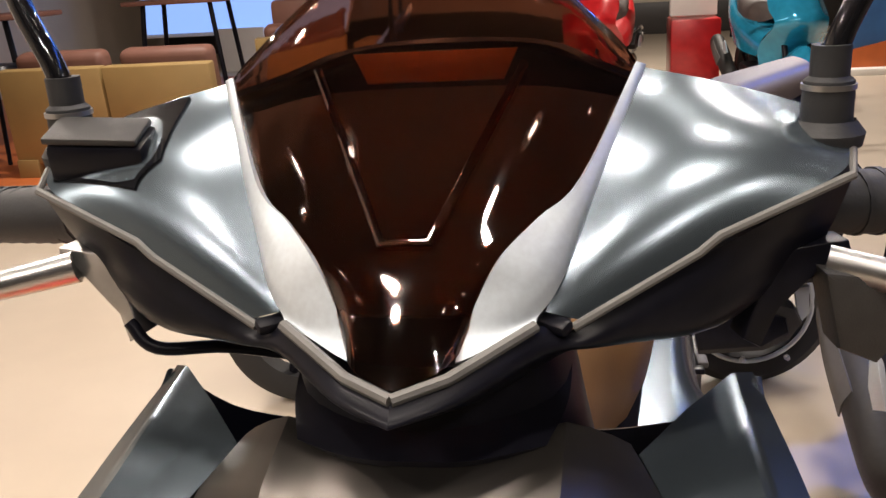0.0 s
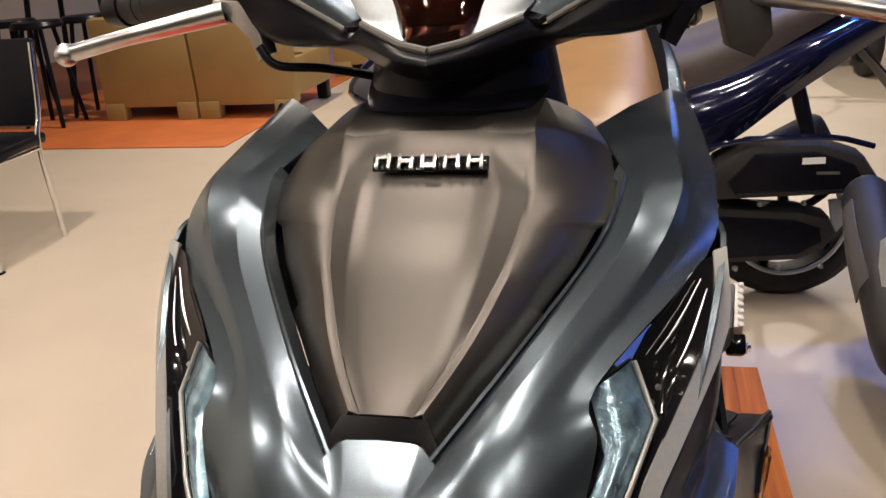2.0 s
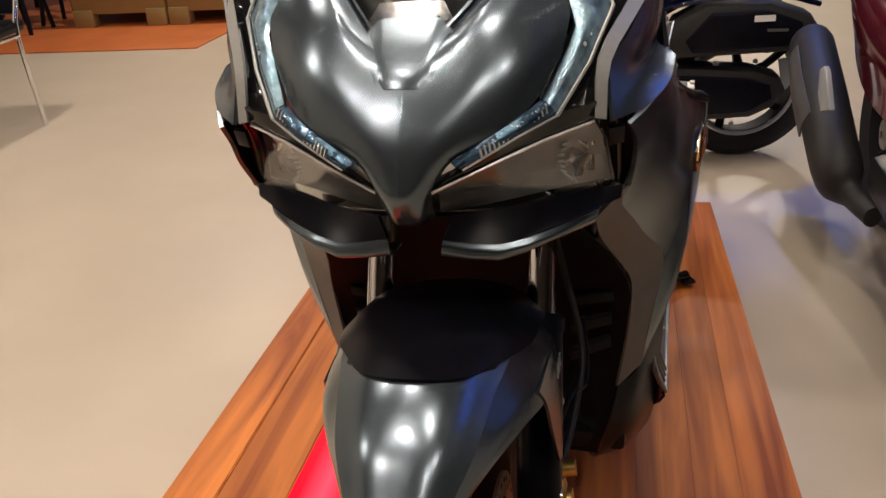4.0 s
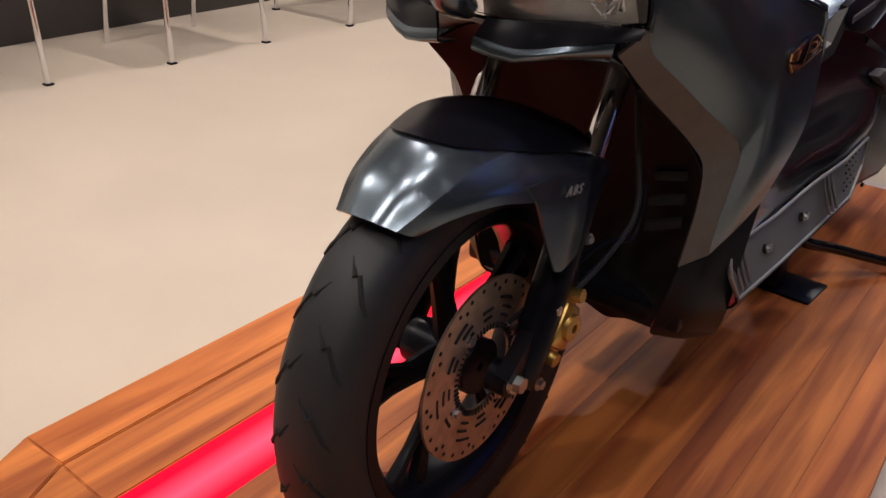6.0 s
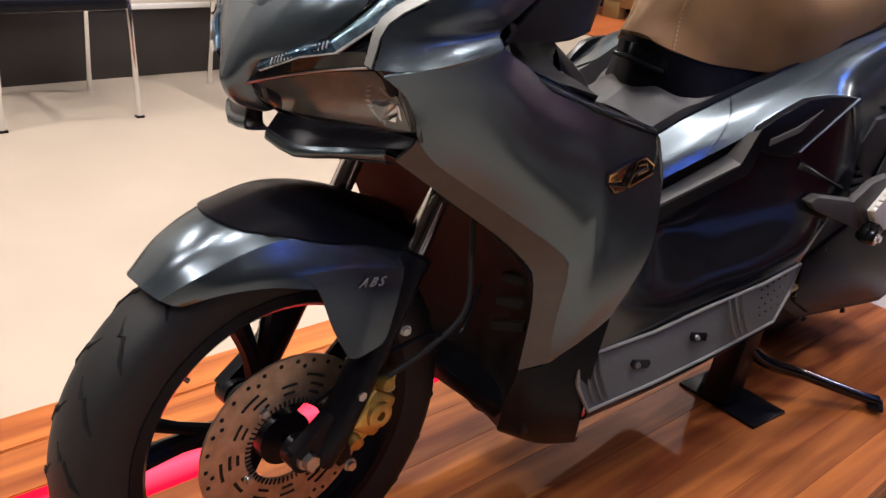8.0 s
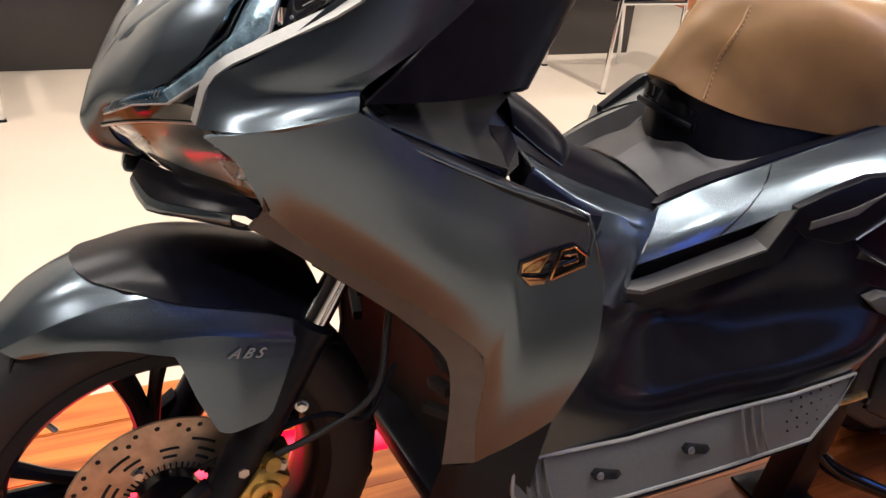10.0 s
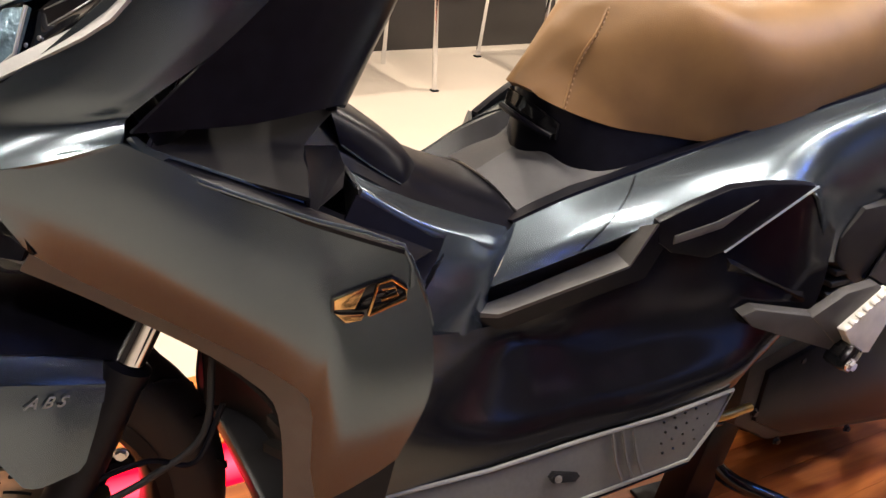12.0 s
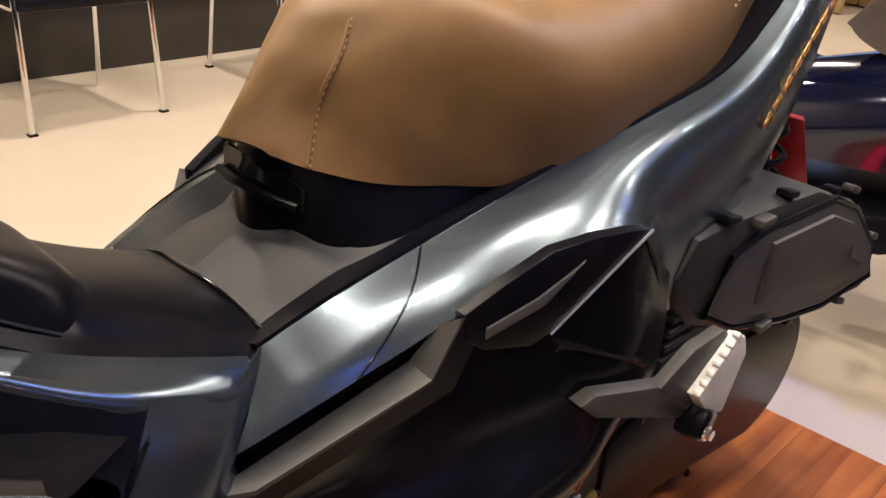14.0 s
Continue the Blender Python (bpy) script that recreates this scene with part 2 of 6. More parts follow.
def sheet(rows, nu=5, nv=5, thick=0.0035, core=(0.0, 0.5, 0.6), both=False):
    """A curved shell through rows of points; both: the rows run from the middle plane outwards and are mirrored."""
    if both:
        rows = [flip(r[:0:-1], -1) + list(r) for r in rows]
    g = np.array([spline(r, nv) for r in rows])
    g = np.stack([spline(g[:, j], nu) for j in range(g.shape[1])], 1)
    du, dv = np.gradient(g, axis=0), np.gradient(g, axis=1)
    n = np.cross(du, dv)
    n /= np.linalg.norm(n, axis=2, keepdims=True) + 1e-9
    mid = g.reshape(-1, 3).mean(0)
    if ((np.array(core) - mid) * n.reshape(-1, 3).mean(0)).sum() < 0:
        n = -n
    inner = g + n * thick
    bm = bmesh.new()
    a, b = g.shape[:2]
    v = [[[bm.verts.new(s[i, j]) for j in range(b)] for i in range(a)] for s in (g, inner)]
    for k in range(2):
        for i in range(a - 1):
            for j in range(b - 1):
                bm.faces.new((v[k][i][j], v[k][i + 1][j], v[k][i + 1][j + 1], v[k][i][j + 1]))
    ring = [(i, 0) for i in range(a)] + [(a - 1, j) for j in range(1, b)] + [(i, b - 1) for i in range(a - 2, -1, -1)] + [(0, j) for j in range(b - 2, 0, -1)]
    for (i, j), (k, l) in zip(ring, ring[1:] + ring[:1]):
        bm.faces.new((v[0][i][j], v[0][k][l], v[1][k][l], v[1][i][j]))
    return bm


def slab(pts, thick=0.004, towards=(0.0, 0.5, 0.6), bevel=0.0008):
    """A flat or slightly bent polygon with thickness, growing towards a point."""
    p = np.array(pts, float)
    mid = p.mean(0)
    n = np.zeros(3)
    for i in range(len(p)):
        n += np.cross(p[i] - mid, p[(i + 1) % len(p)] - mid)
    n /= np.linalg.norm(n)
    if (np.array(towards) - mid) @ n < 0:
        n = -n
    bm = bmesh.new()
    top = [bm.verts.new(q) for q in p]
    low = [bm.verts.new(q + n * thick) for q in p]
    f1, f2 = bm.faces.new(top), bm.faces.new(low[::-1])
    k = len(p)
    for i in range(k):
        bm.faces.new((top[i], low[i], low[(i + 1) % k], top[(i + 1) % k]))
    if bevel:
        bmesh.ops.recalc_face_normals(bm, faces=bm.faces)
        bmesh.ops.bevel(bm, geom=list(f1.edges), offset=bevel, segments=2, affect="EDGES", profile=0.5)
    return bm


def tube(pts, radii, n=12, smooth=5, bm=None, flat=1.0):
    p = spline(pts, smooth)
    if isinstance(radii, (int, float)):
        radii = [radii] * len(pts)
    rr = np.interp(np.linspace(0, 1, len(p)), np.linspace(0, 1, len(radii)), radii)
    bm = bm or bmesh.new()
    t = np.gradient(p, axis=0)
    t /= np.linalg.norm(t, axis=1, keepdims=True) + 1e-12
    up = np.array((0, 0, 1.0)) if abs(t[0][2]) < 0.9 else np.array((1.0, 0, 0))
    rings = []
    for q, d, r in zip(p, t, rr):
        s = np.cross(d, up)
        s /= np.linalg.norm(s)
        u = np.cross(s, d)
        rings.append([bm.verts.new(q + r * (math.cos(a) * s + flat * math.sin(a) * u)) for a in np.linspace(0, 2 * math.pi, n, endpoint=False)])
    for x, y in zip(rings, rings[1:]):
        for i in range(n):
            bm.faces.new((x[i], x[(i + 1) % n], y[(i + 1) % n], y[i]))
    bm.faces.new(rings[0][::-1])
    bm.faces.new(rings[-1])
    return bm


def turned(profile, centre, n=48, axis="x", bm=None, closed=True):
    """Revolves (radius, offset along the axis) points about an axis through centre."""
    bm = bm or bmesh.new()
    rings = []
    for a in np.linspace(0, 2 * math.pi, n, endpoint=False):
        c, s = math.cos(a), math.sin(a)
        ring = []
        for r, o in profile:
            q = {"x": (o, r * c, r * s), "z": (r * c, r * s, o), "y": (r * c, o, r * s)}[axis]
            ring.append(bm.verts.new(Vector(centre) + Vector(q)))
        rings.append(ring)
    k = len(profile)
    for x, y in zip(rings, rings[1:] + rings[:1]):
        for i in range(k if closed else k - 1):
            bm.faces.new((x[i], x[(i + 1) % k], y[(i + 1) % k], y[i]))
    if not closed:
        bmesh.ops.holes_fill(bm, edges=[e for e in bm.edges if e.is_boundary], sides=0)
    return bm


def block(size, at, turn=(0, 0, 0), bevel=0.003, bm=None, segments=2):
    bm2 = bmesh.new()
    bmesh.ops.create_cube(bm2, size=1.0, matrix=Matrix.Diagonal((*size, 1)))
    if bevel:
        bmesh.ops.bevel(bm2, geom=list(bm2.edges), offset=bevel, segments=segments, affect="EDGES", profile=0.5)
    bmesh.ops.transform(bm2, matrix=pose(*at, *turn), verts=bm2.verts)
    if bm is None:
        return bm2
    me = bpy.data.meshes.new("tmp")
    bm2.to_mesh(me)
    bm2.free()
    bm.from_mesh(me)
    bpy.data.meshes.remove(me)
    return bm


def screw(p, d, r, h, n=6, bm=None):
    """A bolt head: a hexagon with a washer, along d."""
    p, d = Vector(p), Vector(d).normalized()
    m = Matrix.Translation(p) @ d.to_track_quat("Z", "Y").to_matrix().to_4x4()
    bm = bm or bmesh.new()
    for rr, hh, z, k in ((r * 1.35, h * 0.3, h * 0.15, 16), (r, h, h * 0.6, n)):
        bmesh.ops.create_cone(bm, cap_ends=True, segments=k, radius1=rr, radius2=rr * 0.94, depth=hh, matrix=m @ Matrix.Translation((0, 0, z)))
    return bm


def surface(rows, u, v):
    """The point of a sheet at row u and column v."""
    g = np.array(rows, float)

    def cubic(p, t):
        i = min(int(t), len(p) - 2)
        e = np.concatenate([[2 * p[0] - p[1]], p, [2 * p[-1] - p[-2]]])
        a, b, c, d = e[i:i + 4]
        t = t - i
        return 0.5 * (2 * b + (c - a) * t + (2 * a - 5 * b + 4 * c - d) * t ** 2 + (3 * b - a - 3 * c + d) * t ** 3)
    return cubic(np.array([cubic(r, v) for r in g]), u)


def patch(rows, uv, lift=0.002, core=(0.0, 0.5, 0.6), thick=0.004, steps=5):
    """A piece laid on a sheet: the closed outline uv, raised by lift away from core."""
    pts = []
    for (a, b), (c, d) in zip(uv, uv[1:] + uv[:1]):
        for k in range(steps):
            u, v = a + (c - a) * k / steps, b + (d - b) * k / steps
            p = surface(rows, u, v)
            n = np.cross(surface(rows, min(u + 0.02, len(rows) - 1), v) - surface(rows, max(u - 0.02, 0), v),
                         surface(rows, u, min(v + 0.02, len(rows[0]) - 1)) - surface(rows, u, max(v - 0.02, 0)))
            n /= np.linalg.norm(n)
            if n @ (np.array(core) - p) > 0:
                n = -n
            pts.append(p + n * lift)
    return slab(pts, thick, core, 0)


GRIDS = {}


def on_sheet(rows, y, z, lift=0.0):
    """The point of a sheet seen from the side at (y, z), raised by lift along x."""
    if id(rows) not in GRIDS:
        GRIDS[id(rows)] = np.array([surface(rows, u, v) for u in np.linspace(0, len(rows) - 1, 36) for v in np.linspace(0, len(rows[0]) - 1, 24)])
    g = GRIDS[id(rows)]
    k = int(np.argmin((g[:, 1] - y) ** 2 + (g[:, 2] - z) ** 2))
    return (float(g[k, 0]) + lift, y, z)


# ---------- room ----------
BULB = glow("downlight_bulb", (1.0, 0.9, 0.78), 45.0)

def setting(name, bm, mat, label, category="building"):
    return tagged(part(name, bm, mat), label, category, "", "structure")


setting("floor", block((22, 26, 0.1), (4, 6, FLOOR_Z - 0.05), bevel=0), FLOORM, "polished beige vinyl showroom floor with soft reflections", "floor")
setting("ceiling", block((22, 26, 0.1), (4, 6, 2.85), bevel=0), CEILM, "dark flat showroom ceiling above the downlights", "ceiling")
setting("wall_west", block((0.2, 10.0, 2.61), (-3.1, -2.0, 0.19 + 1.305), bevel=0), WALLM, "cream painted wall above a dark low panel", "wall")
setting("wall_west_panel", block((0.22, 10.0, 0.29), (-3.1, -2.0, 0.041), bevel=0.004), DADO, "dark brown low wall panel under a pale ledge", "wall panel")
setting("trim", block((0.25, 10.0, 0.02), (-3.095, -2.0, 0.2), bevel=0.004), WHITE, "thin pale ledge along the wall panel", "trim")
setting("wall_south", block((22, 0.2, 3.0), (4, -7.0, 1.3), bevel=0), DARKWALL, "dark painted showroom wall", "wall")
setting("wall_east", block((0.2, 26, 3.0), (9, 6, 1.3), bevel=0), DARKWALL, "dark painted showroom wall", "wall")
setting("wall_far_west", block((0.2, 16, 3.0), (-6.5, 11, 1.3), bevel=0), WALLM, "cream painted showroom wall behind the lounge", "wall")
setting("wall_north", block((22, 0.2, 2.6), (4, 13.5, 1.55), bevel=0), WALLM, "cream painted wall at the end of the hall", "wall")
setting("wall_north_base", block((22, 0.24, 0.45), (4, 13.5, 0.12), bevel=0.01), DADO, "dark grey base of the end wall", "wall panel")
setting("rug", block((4.15, 6.0, 0.008), (-4.42, 7.36, FLOOR_Z + 0.004), bevel=0.002), RUG, "orange-brown floor area under the lounge", "floor")
for i in range(6):
    for j in range(6):
        x, y = -1.5 + 0.95 * i + 0.11 * (j % 2), -1.9 + 0.85 * j + 0.07 * (i % 2)
        lampob = thing("ceiling_downlight", "small round recessed ceiling downlight", "lamp", "ceiling downlights", pose(x, y, 2.78))
        part("bezel", turned([(0.05, -0.004), (0.06, -0.004), (0.062, 0.016), (0.05, 0.016)], (0, 0, 0), 16, "z"), WHITE, lampob)
        part("bulb", turned([(0.002, -0.001), (0.022, -0.001), (0.022, 0.012), (0.002, 0.012)], (0, 0, 0), 14, "z"), BULB, lampob)


# ---------- podium ----------
podium = thing("podium", "cherry-wood laminate display podium with a glowing red strip", "display podium")
OUT = [(-0.535, 1.64), (0.40, 1.64), (0.445, -0.25), (0.22, -0.78), (-0.32, -0.78), (-0.545, -0.25)]


def prism(outline, z0, z1, bevel=0.0):
    bm = bmesh.new()
    lo = [bm.verts.new((x, y, z0)) for x, y in outline]
    hi = [bm.verts.new((x, y, z1)) for x, y in outline]
    bm.faces.new(lo)
    top = bm.faces.new(hi)
    k = len(outline)
    for i in range(k):
        bm.faces.new((lo[i], lo[(i + 1) % k], hi[(i + 1) % k], hi[i]))
    if bevel:
        bmesh.ops.recalc_face_normals(bm, faces=bm.faces)
        bmesh.ops.bevel(bm, geom=list(top.edges), offset=bevel, segments=2, affect="EDGES")
    return bm


part("base", prism([(x * 0.985, y * 0.99) for x, y in OUT], FLOOR_Z, -0.03), WOOD, podium)
part("border_board", prism([(-0.535, 1.64), (-0.455, 1.64), (-0.455, -0.25), (-0.545, -0.25)], -0.03, 0.0, 0.002), WOOD, podium)
part("border_board", prism([(-0.4545, 1.64), (-0.335, 1.64), (-0.345, -0.255), (-0.4545, -0.25)], -0.03, -0.002, 0.002), WOOD, podium)
part("border_board", prism([(-0.545, -0.2505), (-0.455, -0.2505), (-0.24, -0.70), (-0.32, -0.78)], -0.03, 0.0, 0.002), WOOD, podium)
part("border_board", prism([(-0.4545, -0.2505), (-0.345, -0.2555), (-0.16, -0.62), (-0.2395, -0.70)], -0.03, -0.002, 0.002), WOOD, podium)
part("light_strip", prism([(-0.3345, 1.64), (-0.24, 1.64), (-0.235, -0.27), (-0.3445, -0.2555)], -0.03, -0.004), REDGLOW, podium, "glowing red light strip")
part("light_strip", prism([(-0.235, -0.2705), (-0.05, -0.60), (-0.16, -0.62), (-0.3445, -0.256)], -0.03, -0.004), REDGLOW2, podium, "glowing red light strip")
edges = (-0.2395, -0.160, -0.068, 0.022, 0.098, 0.190, 0.276, 0.345, 0.40)
for x0, x1 in zip(edges, edges[1:]):
    last = x1 == 0.40
    part("deck_board", prism([(x0, 1.64), (x1 - 0.0004, 1.64), (0.445 if last else x1 - 0.0004, -0.25), (x0 + (0.004 if x0 < -0.2 else 0), -0.27 if x0 < -0.2 else -0.25 - 0.0195 * (0.445 - x0) / 0.68)], -0.03, -0.0002 * (int(x0 * 1000) % 3), 0.0004), WOOD, podium)
part("bow_board", prism([(-0.235, -0.2705), (0.445, -0.2505), (0.22, -0.78), (-0.32, -0.78), (-0.2395, -0.7005), (-0.05, -0.6005)], -0.03, -0.001, 0.0006), WOOD, podium)

# ---------- main scooter ----------
bike = thing("scooter", "satin gunmetal-grey scooter with a brown leather seat on a podium", "scooter")


def pair(name, rows, mat, label="", parent=None, sharp=40, **kw):
    out = []
    for s in (1, -1):
        out.append(part(name, sheet([flip(r, s) for r in rows], **kw), mat, parent or bike, label, sharp))
    return out


def pair_slab(name, pts, mat, label="", thick=0.004, parent=None, **kw):
    return [part(name, slab(flip(pts, s), thick, **kw), mat, parent or bike, label) for s in (1, -1)]


# handlebar cover
HC = (0.0, 0.36, 1.0)
COWL = []
for a, b, lift in (((0.106, 0.337, 1.087), (0.199, 0.345, 1.060), 0.003), ((0.095, 0.312, 1.066), (0.200, 0.308, 1.052), 0.007), ((0.084, 0.290, 1.045), (0.186, 0.286, 1.041), 0.007),
                   ((0.073, 0.267, 1.018), (0.130, 0.267, 1.017), 0.004), ((0.061, 0.249, 0.993), (0.075, 0.250, 0.989), 0.0)):
    COWL.append([tuple(p + (q - p) * f + d * lift * math.sin(math.pi * f) for p, q, d in zip(a, b, (0, -0.65, 0.75))) for f in (0, 1 / 3, 2 / 3, 1)])
pair("handlebar_cowl", COWL, GREY, "satin grey cowl wing", core=HC)
pair("cowl_strip", [
    [(0.104, 0.335, 1.090), (0.078, 0.283, 1.046), (0.058, 0.264, 1.032), (0.043, 0.248, 1.020), (0.033, 0.240, 1.004), (0.027, 0.233, 0.990), (0.023, 0.226, 0.979)],
    [(0.107, 0.335, 1.089), (0.083, 0.285, 1.044), (0.072, 0.264, 1.022), (0.064, 0.252, 1.008), (0.054, 0.244, 1.000), (0.043, 0.237, 0.990), (0.030, 0.228, 0.981)],
    [(0.109, 0.337, 1.088), (0.086, 0.288, 1.044), (0.076, 0.270, 1.020), (0.070, 0.258, 1.008), (0.064, 0.250, 0.999), (0.058, 0.244, 0.993), (0.057, 0.242, 0.991)]], SILVER, "satin silver strip", nu=2, thick=0.003, core=HC)
visor = part("visor", sheet([
    [(0.0, 0.372, 1.150), (0.03, 0.372, 1.148), (0.055, 0.374, 1.138), (0.068, 0.376, 1.126)],
    [(0.0, 0.340, 1.115), (0.05, 0.338, 1.113), (0.083, 0.343, 1.106), (0.104, 0.338, 1.090)],
    [(0.0, 0.312, 1.085), (0.045, 0.310, 1.083), (0.078, 0.312, 1.078), (0.095, 0.315, 1.070)],
    [(0.0, 0.272, 1.044), (0.035, 0.272, 1.044), (0.060, 0.278, 1.044), (0.079, 0.286, 1.044)],
    [(0.0, 0.246, 1.018), (0.018, 0.246, 1.018), (0.032, 0.248, 1.019), (0.043, 0.251, 1.020)],
    [(0.0, 0.226, 0.996), (0.014, 0.227, 0.996), (0.024, 0.230, 0.995), (0.030, 0.236, 0.994)],
    [(0.0, 0.205, 0.976), (0.012, 0.209, 0.979), (0.020, 0.214, 0.982), (0.025, 0.226, 0.983)]], both=True, core=HC), VISOR, bike, "dark smoked glossy visor")
bm = tube([(0.051, 0.315, 1.094), (0.030, 0.281, 1.058), (0.011, 0.250, 1.025), (-0.011, 0.250, 1.025), (-0.030, 0.281, 1.058), (-0.051, 0.315, 1.094)], 0.0022, 8, 1)
part("ridge", bm, VISOR, visor)
part("window", slab([(-0.047, 0.370, 1.095), (0.044, 0.370, 1.095), (0.036, 0.366, 1.079), (-0.039, 0.366, 1.079)], 0.004, HC, 0.001), AMBER, visor, "amber-tinted band in the visor")
for s in (1, -1):
    part("trim_line", tube(flip([(0.199, 0.305, 1.050), (0.195, 0.286, 1.043), (0.137, 0.269, 1.021), (0.128, 0.266, 1.014), (0.073, 0.248, 0.986)], s), 0.0022, 8, 1), TRIM, bike, "thin grey trim line")
    part("trim_line", tube(flip([(0.057, 0.240, 0.990), (0.022, 0.211, 0.9785), (0.0, 0.1985, 0.975)], s), 0.0028, 8, 1), TRIM, bike, "thin grey trim line")
pair("lower_cowl", [
    [(0.0, 0.199, 0.974), (0.022, 0.212, 0.9775), (0.056, 0.241, 0.989), (0.072, 0.250, 0.984), (0.130, 0.268, 1.012), (0.196, 0.290, 1.041)],
    [(0.0, 0.190, 0.968), (0.025, 0.205, 0.971), (0.060, 0.238, 0.979), (0.085, 0.250, 0.979), (0.135, 0.268, 0.996), (0.192, 0.305, 1.012)],
    [(0.0, 0.195, 0.964), (0.028, 0.213, 0.966), (0.062, 0.245, 0.973), (0.090, 0.258, 0.973), (0.138, 0.275, 0.975), (0.185, 0.320, 0.990)],
    [(0.0, 0.235, 0.948), (0.03, 0.242, 0.952), (0.062, 0.265, 0.962), (0.09, 0.288, 0.968), (0.13, 0.32, 0.972), (0.17, 0.37, 0.985)]],
    BLACK, "dark lower handlebar cover", core=HC)
part("rear_cowl", sheet([[(0, 0.41, 1.098), (0.06, 0.41, 1.094), (0.10, 0.365, 1.082), (0.20, 0.352, 1.055)],
                         [(0, 0.42, 1.08), (0.06, 0.42, 1.075), (0.12, 0.42, 1.06), (0.19, 0.41, 1.03)],
                         [(0, 0.40, 0.98), (0.06, 0.40, 0.98), (0.12, 0.40, 0.98), (0.17, 0.38, 0.985)]], both=True, core=(0, 0.3, 1.0)), BLACK, bike)
part("inner_housing", sheet([
    [(0.0, 0.350, 1.078), (0.06, 0.352, 1.076), (0.105, 0.362, 1.066)],
    [(0.0, 0.305, 1.030), (0.05, 0.307, 1.028), (0.095, 0.320, 1.020)],
    [(0.0, 0.262, 0.985), (0.05, 0.266, 0.985), (0.085, 0.280, 0.985)]], both=True, core=(0, 0.5, 1.0)), INNER, bike, "dark housing behind the visor")
part("steering_neck", turned([(0.085, 0.885), (0.078, 0.92), (0.07, 0.965), (0.01, 0.965), (0.01, 0.885)], (0, 0.318, 0), 32, "z"), BLACK, bike)
for s in (1, -1):
    part("trim_joint", block((0.016, 0.008, 0.006), (0.065 * s, 0.2485, 0.9872), (20, 0, -38 * s), 0.002), BLACK, bike)
part("neck_cover", sheet([
    [(0.0, 0.300, 0.957), (0.045, 0.302, 0.955), (0.072, 0.315, 0.950)],
    [(0.0, 0.262, 0.942), (0.045, 0.266, 0.940), (0.070, 0.280, 0.934)],
    [(0.0, 0.226, 0.9295), (0.030, 0.229, 0.9295), (0.060, 0.248, 0.9265)]], both=True, core=(0, 0.4, 0.85)), BLACK, bike, "dark cover round the steering neck")
# controls
for s in (1, -1):
    grip = part("grip", tube(flip([(0.195, 0.352, 1.012), (0.25, 0.366, 1.008), (0.33, 0.392, 1.0)], s), [0.0165, 0.0175, 0.0165], 20, 4), RUBBER, bike, "ribbed black rubber grip")
    part("bar_end", tube(flip([(0.330, 0.392, 1.0), (0.352, 0.40, 0.998)], s), [0.019, 0.0165], 20, 2), BLACK, grip)
    bm = bmesh.new()
    for k in range(9):
        a = Vector(flip([(0.215 + 0.012 * k, 0.3575 + 0.0036 * k, 1.0105 - 0.001 * k)], s)[0])
        b = a + Vector((0.003 * s, 0.001, 0))
        tube([a, b], 0.0183, 16, 1, bm)
    part("rib", bm, RUBBER, grip)
    lever = part("brake_lever", tube(flip([(0.19, 0.298, 0.998), (0.225, 0.288, 0.992), (0.27, 0.276, 0.984), (0.318, 0.272, 0.974)], s), [0.0075, 0.0068, 0.0055, 0.0058], 12, 5, flat=1.2), STEEL, bike, "bare aluminium brake lever")
    bm = bmesh.new()
    bmesh.ops.create_uvsphere(bm, u_segments=16, v_segments=10, radius=0.0095, matrix=Matrix.Translation((0.322 * s, 0.272, 0.973)))
    part("ball_end", bm, STEEL, lever)
    part("lever_bracket", slab(flip([(0.165, 0.292, 1.006), (0.20, 0.30, 1.008), (0.205, 0.305, 0.995), (0.175, 0.30, 0.985), (0.16, 0.285, 0.96), (0.152, 0.283, 0.965)], s), 0.012, (0, 0.5, 1.0)), BLACK if s > 0 else STEEL, bike)
    bm = turned([(0.0125, -0.03), (0.0112, 0.014), (0.0088, 0.016), (0.0088, 0.030), (0.005, 0.030), (0.005, -0.03)], (0.190 * s, 0.318, 1.066), 24, "z")
    stem = part("mirror_stem", tube(flip([(0.190, 0.318, 1.085), (0.195, 0.320, 1.102), (0.206, 0.323, 1.125), (0.222, 0.328, 1.155), (0.27, 0.336, 1.19)], s), 0.006, 12, 6), GLOSS, bike, "glossy black mirror stem")
    part("boot", bm, RUBBER, stem, "black rubber boot")
    part("washer", turned([(0.0122, 0.010), (0.0122, 0.0125), (0.010, 0.0125), (0.010, 0.010)], (0.190 * s, 0.318, 1.066), 24, "z"), STEEL, stem)
    part("seal", turned([(0.0165, -0.016), (0.0175, -0.010), (0.0130, -0.004), (0.011, -0.016)], (0.190 * s, 0.318, 1.066), 32, "z"), RUBBER, stem)
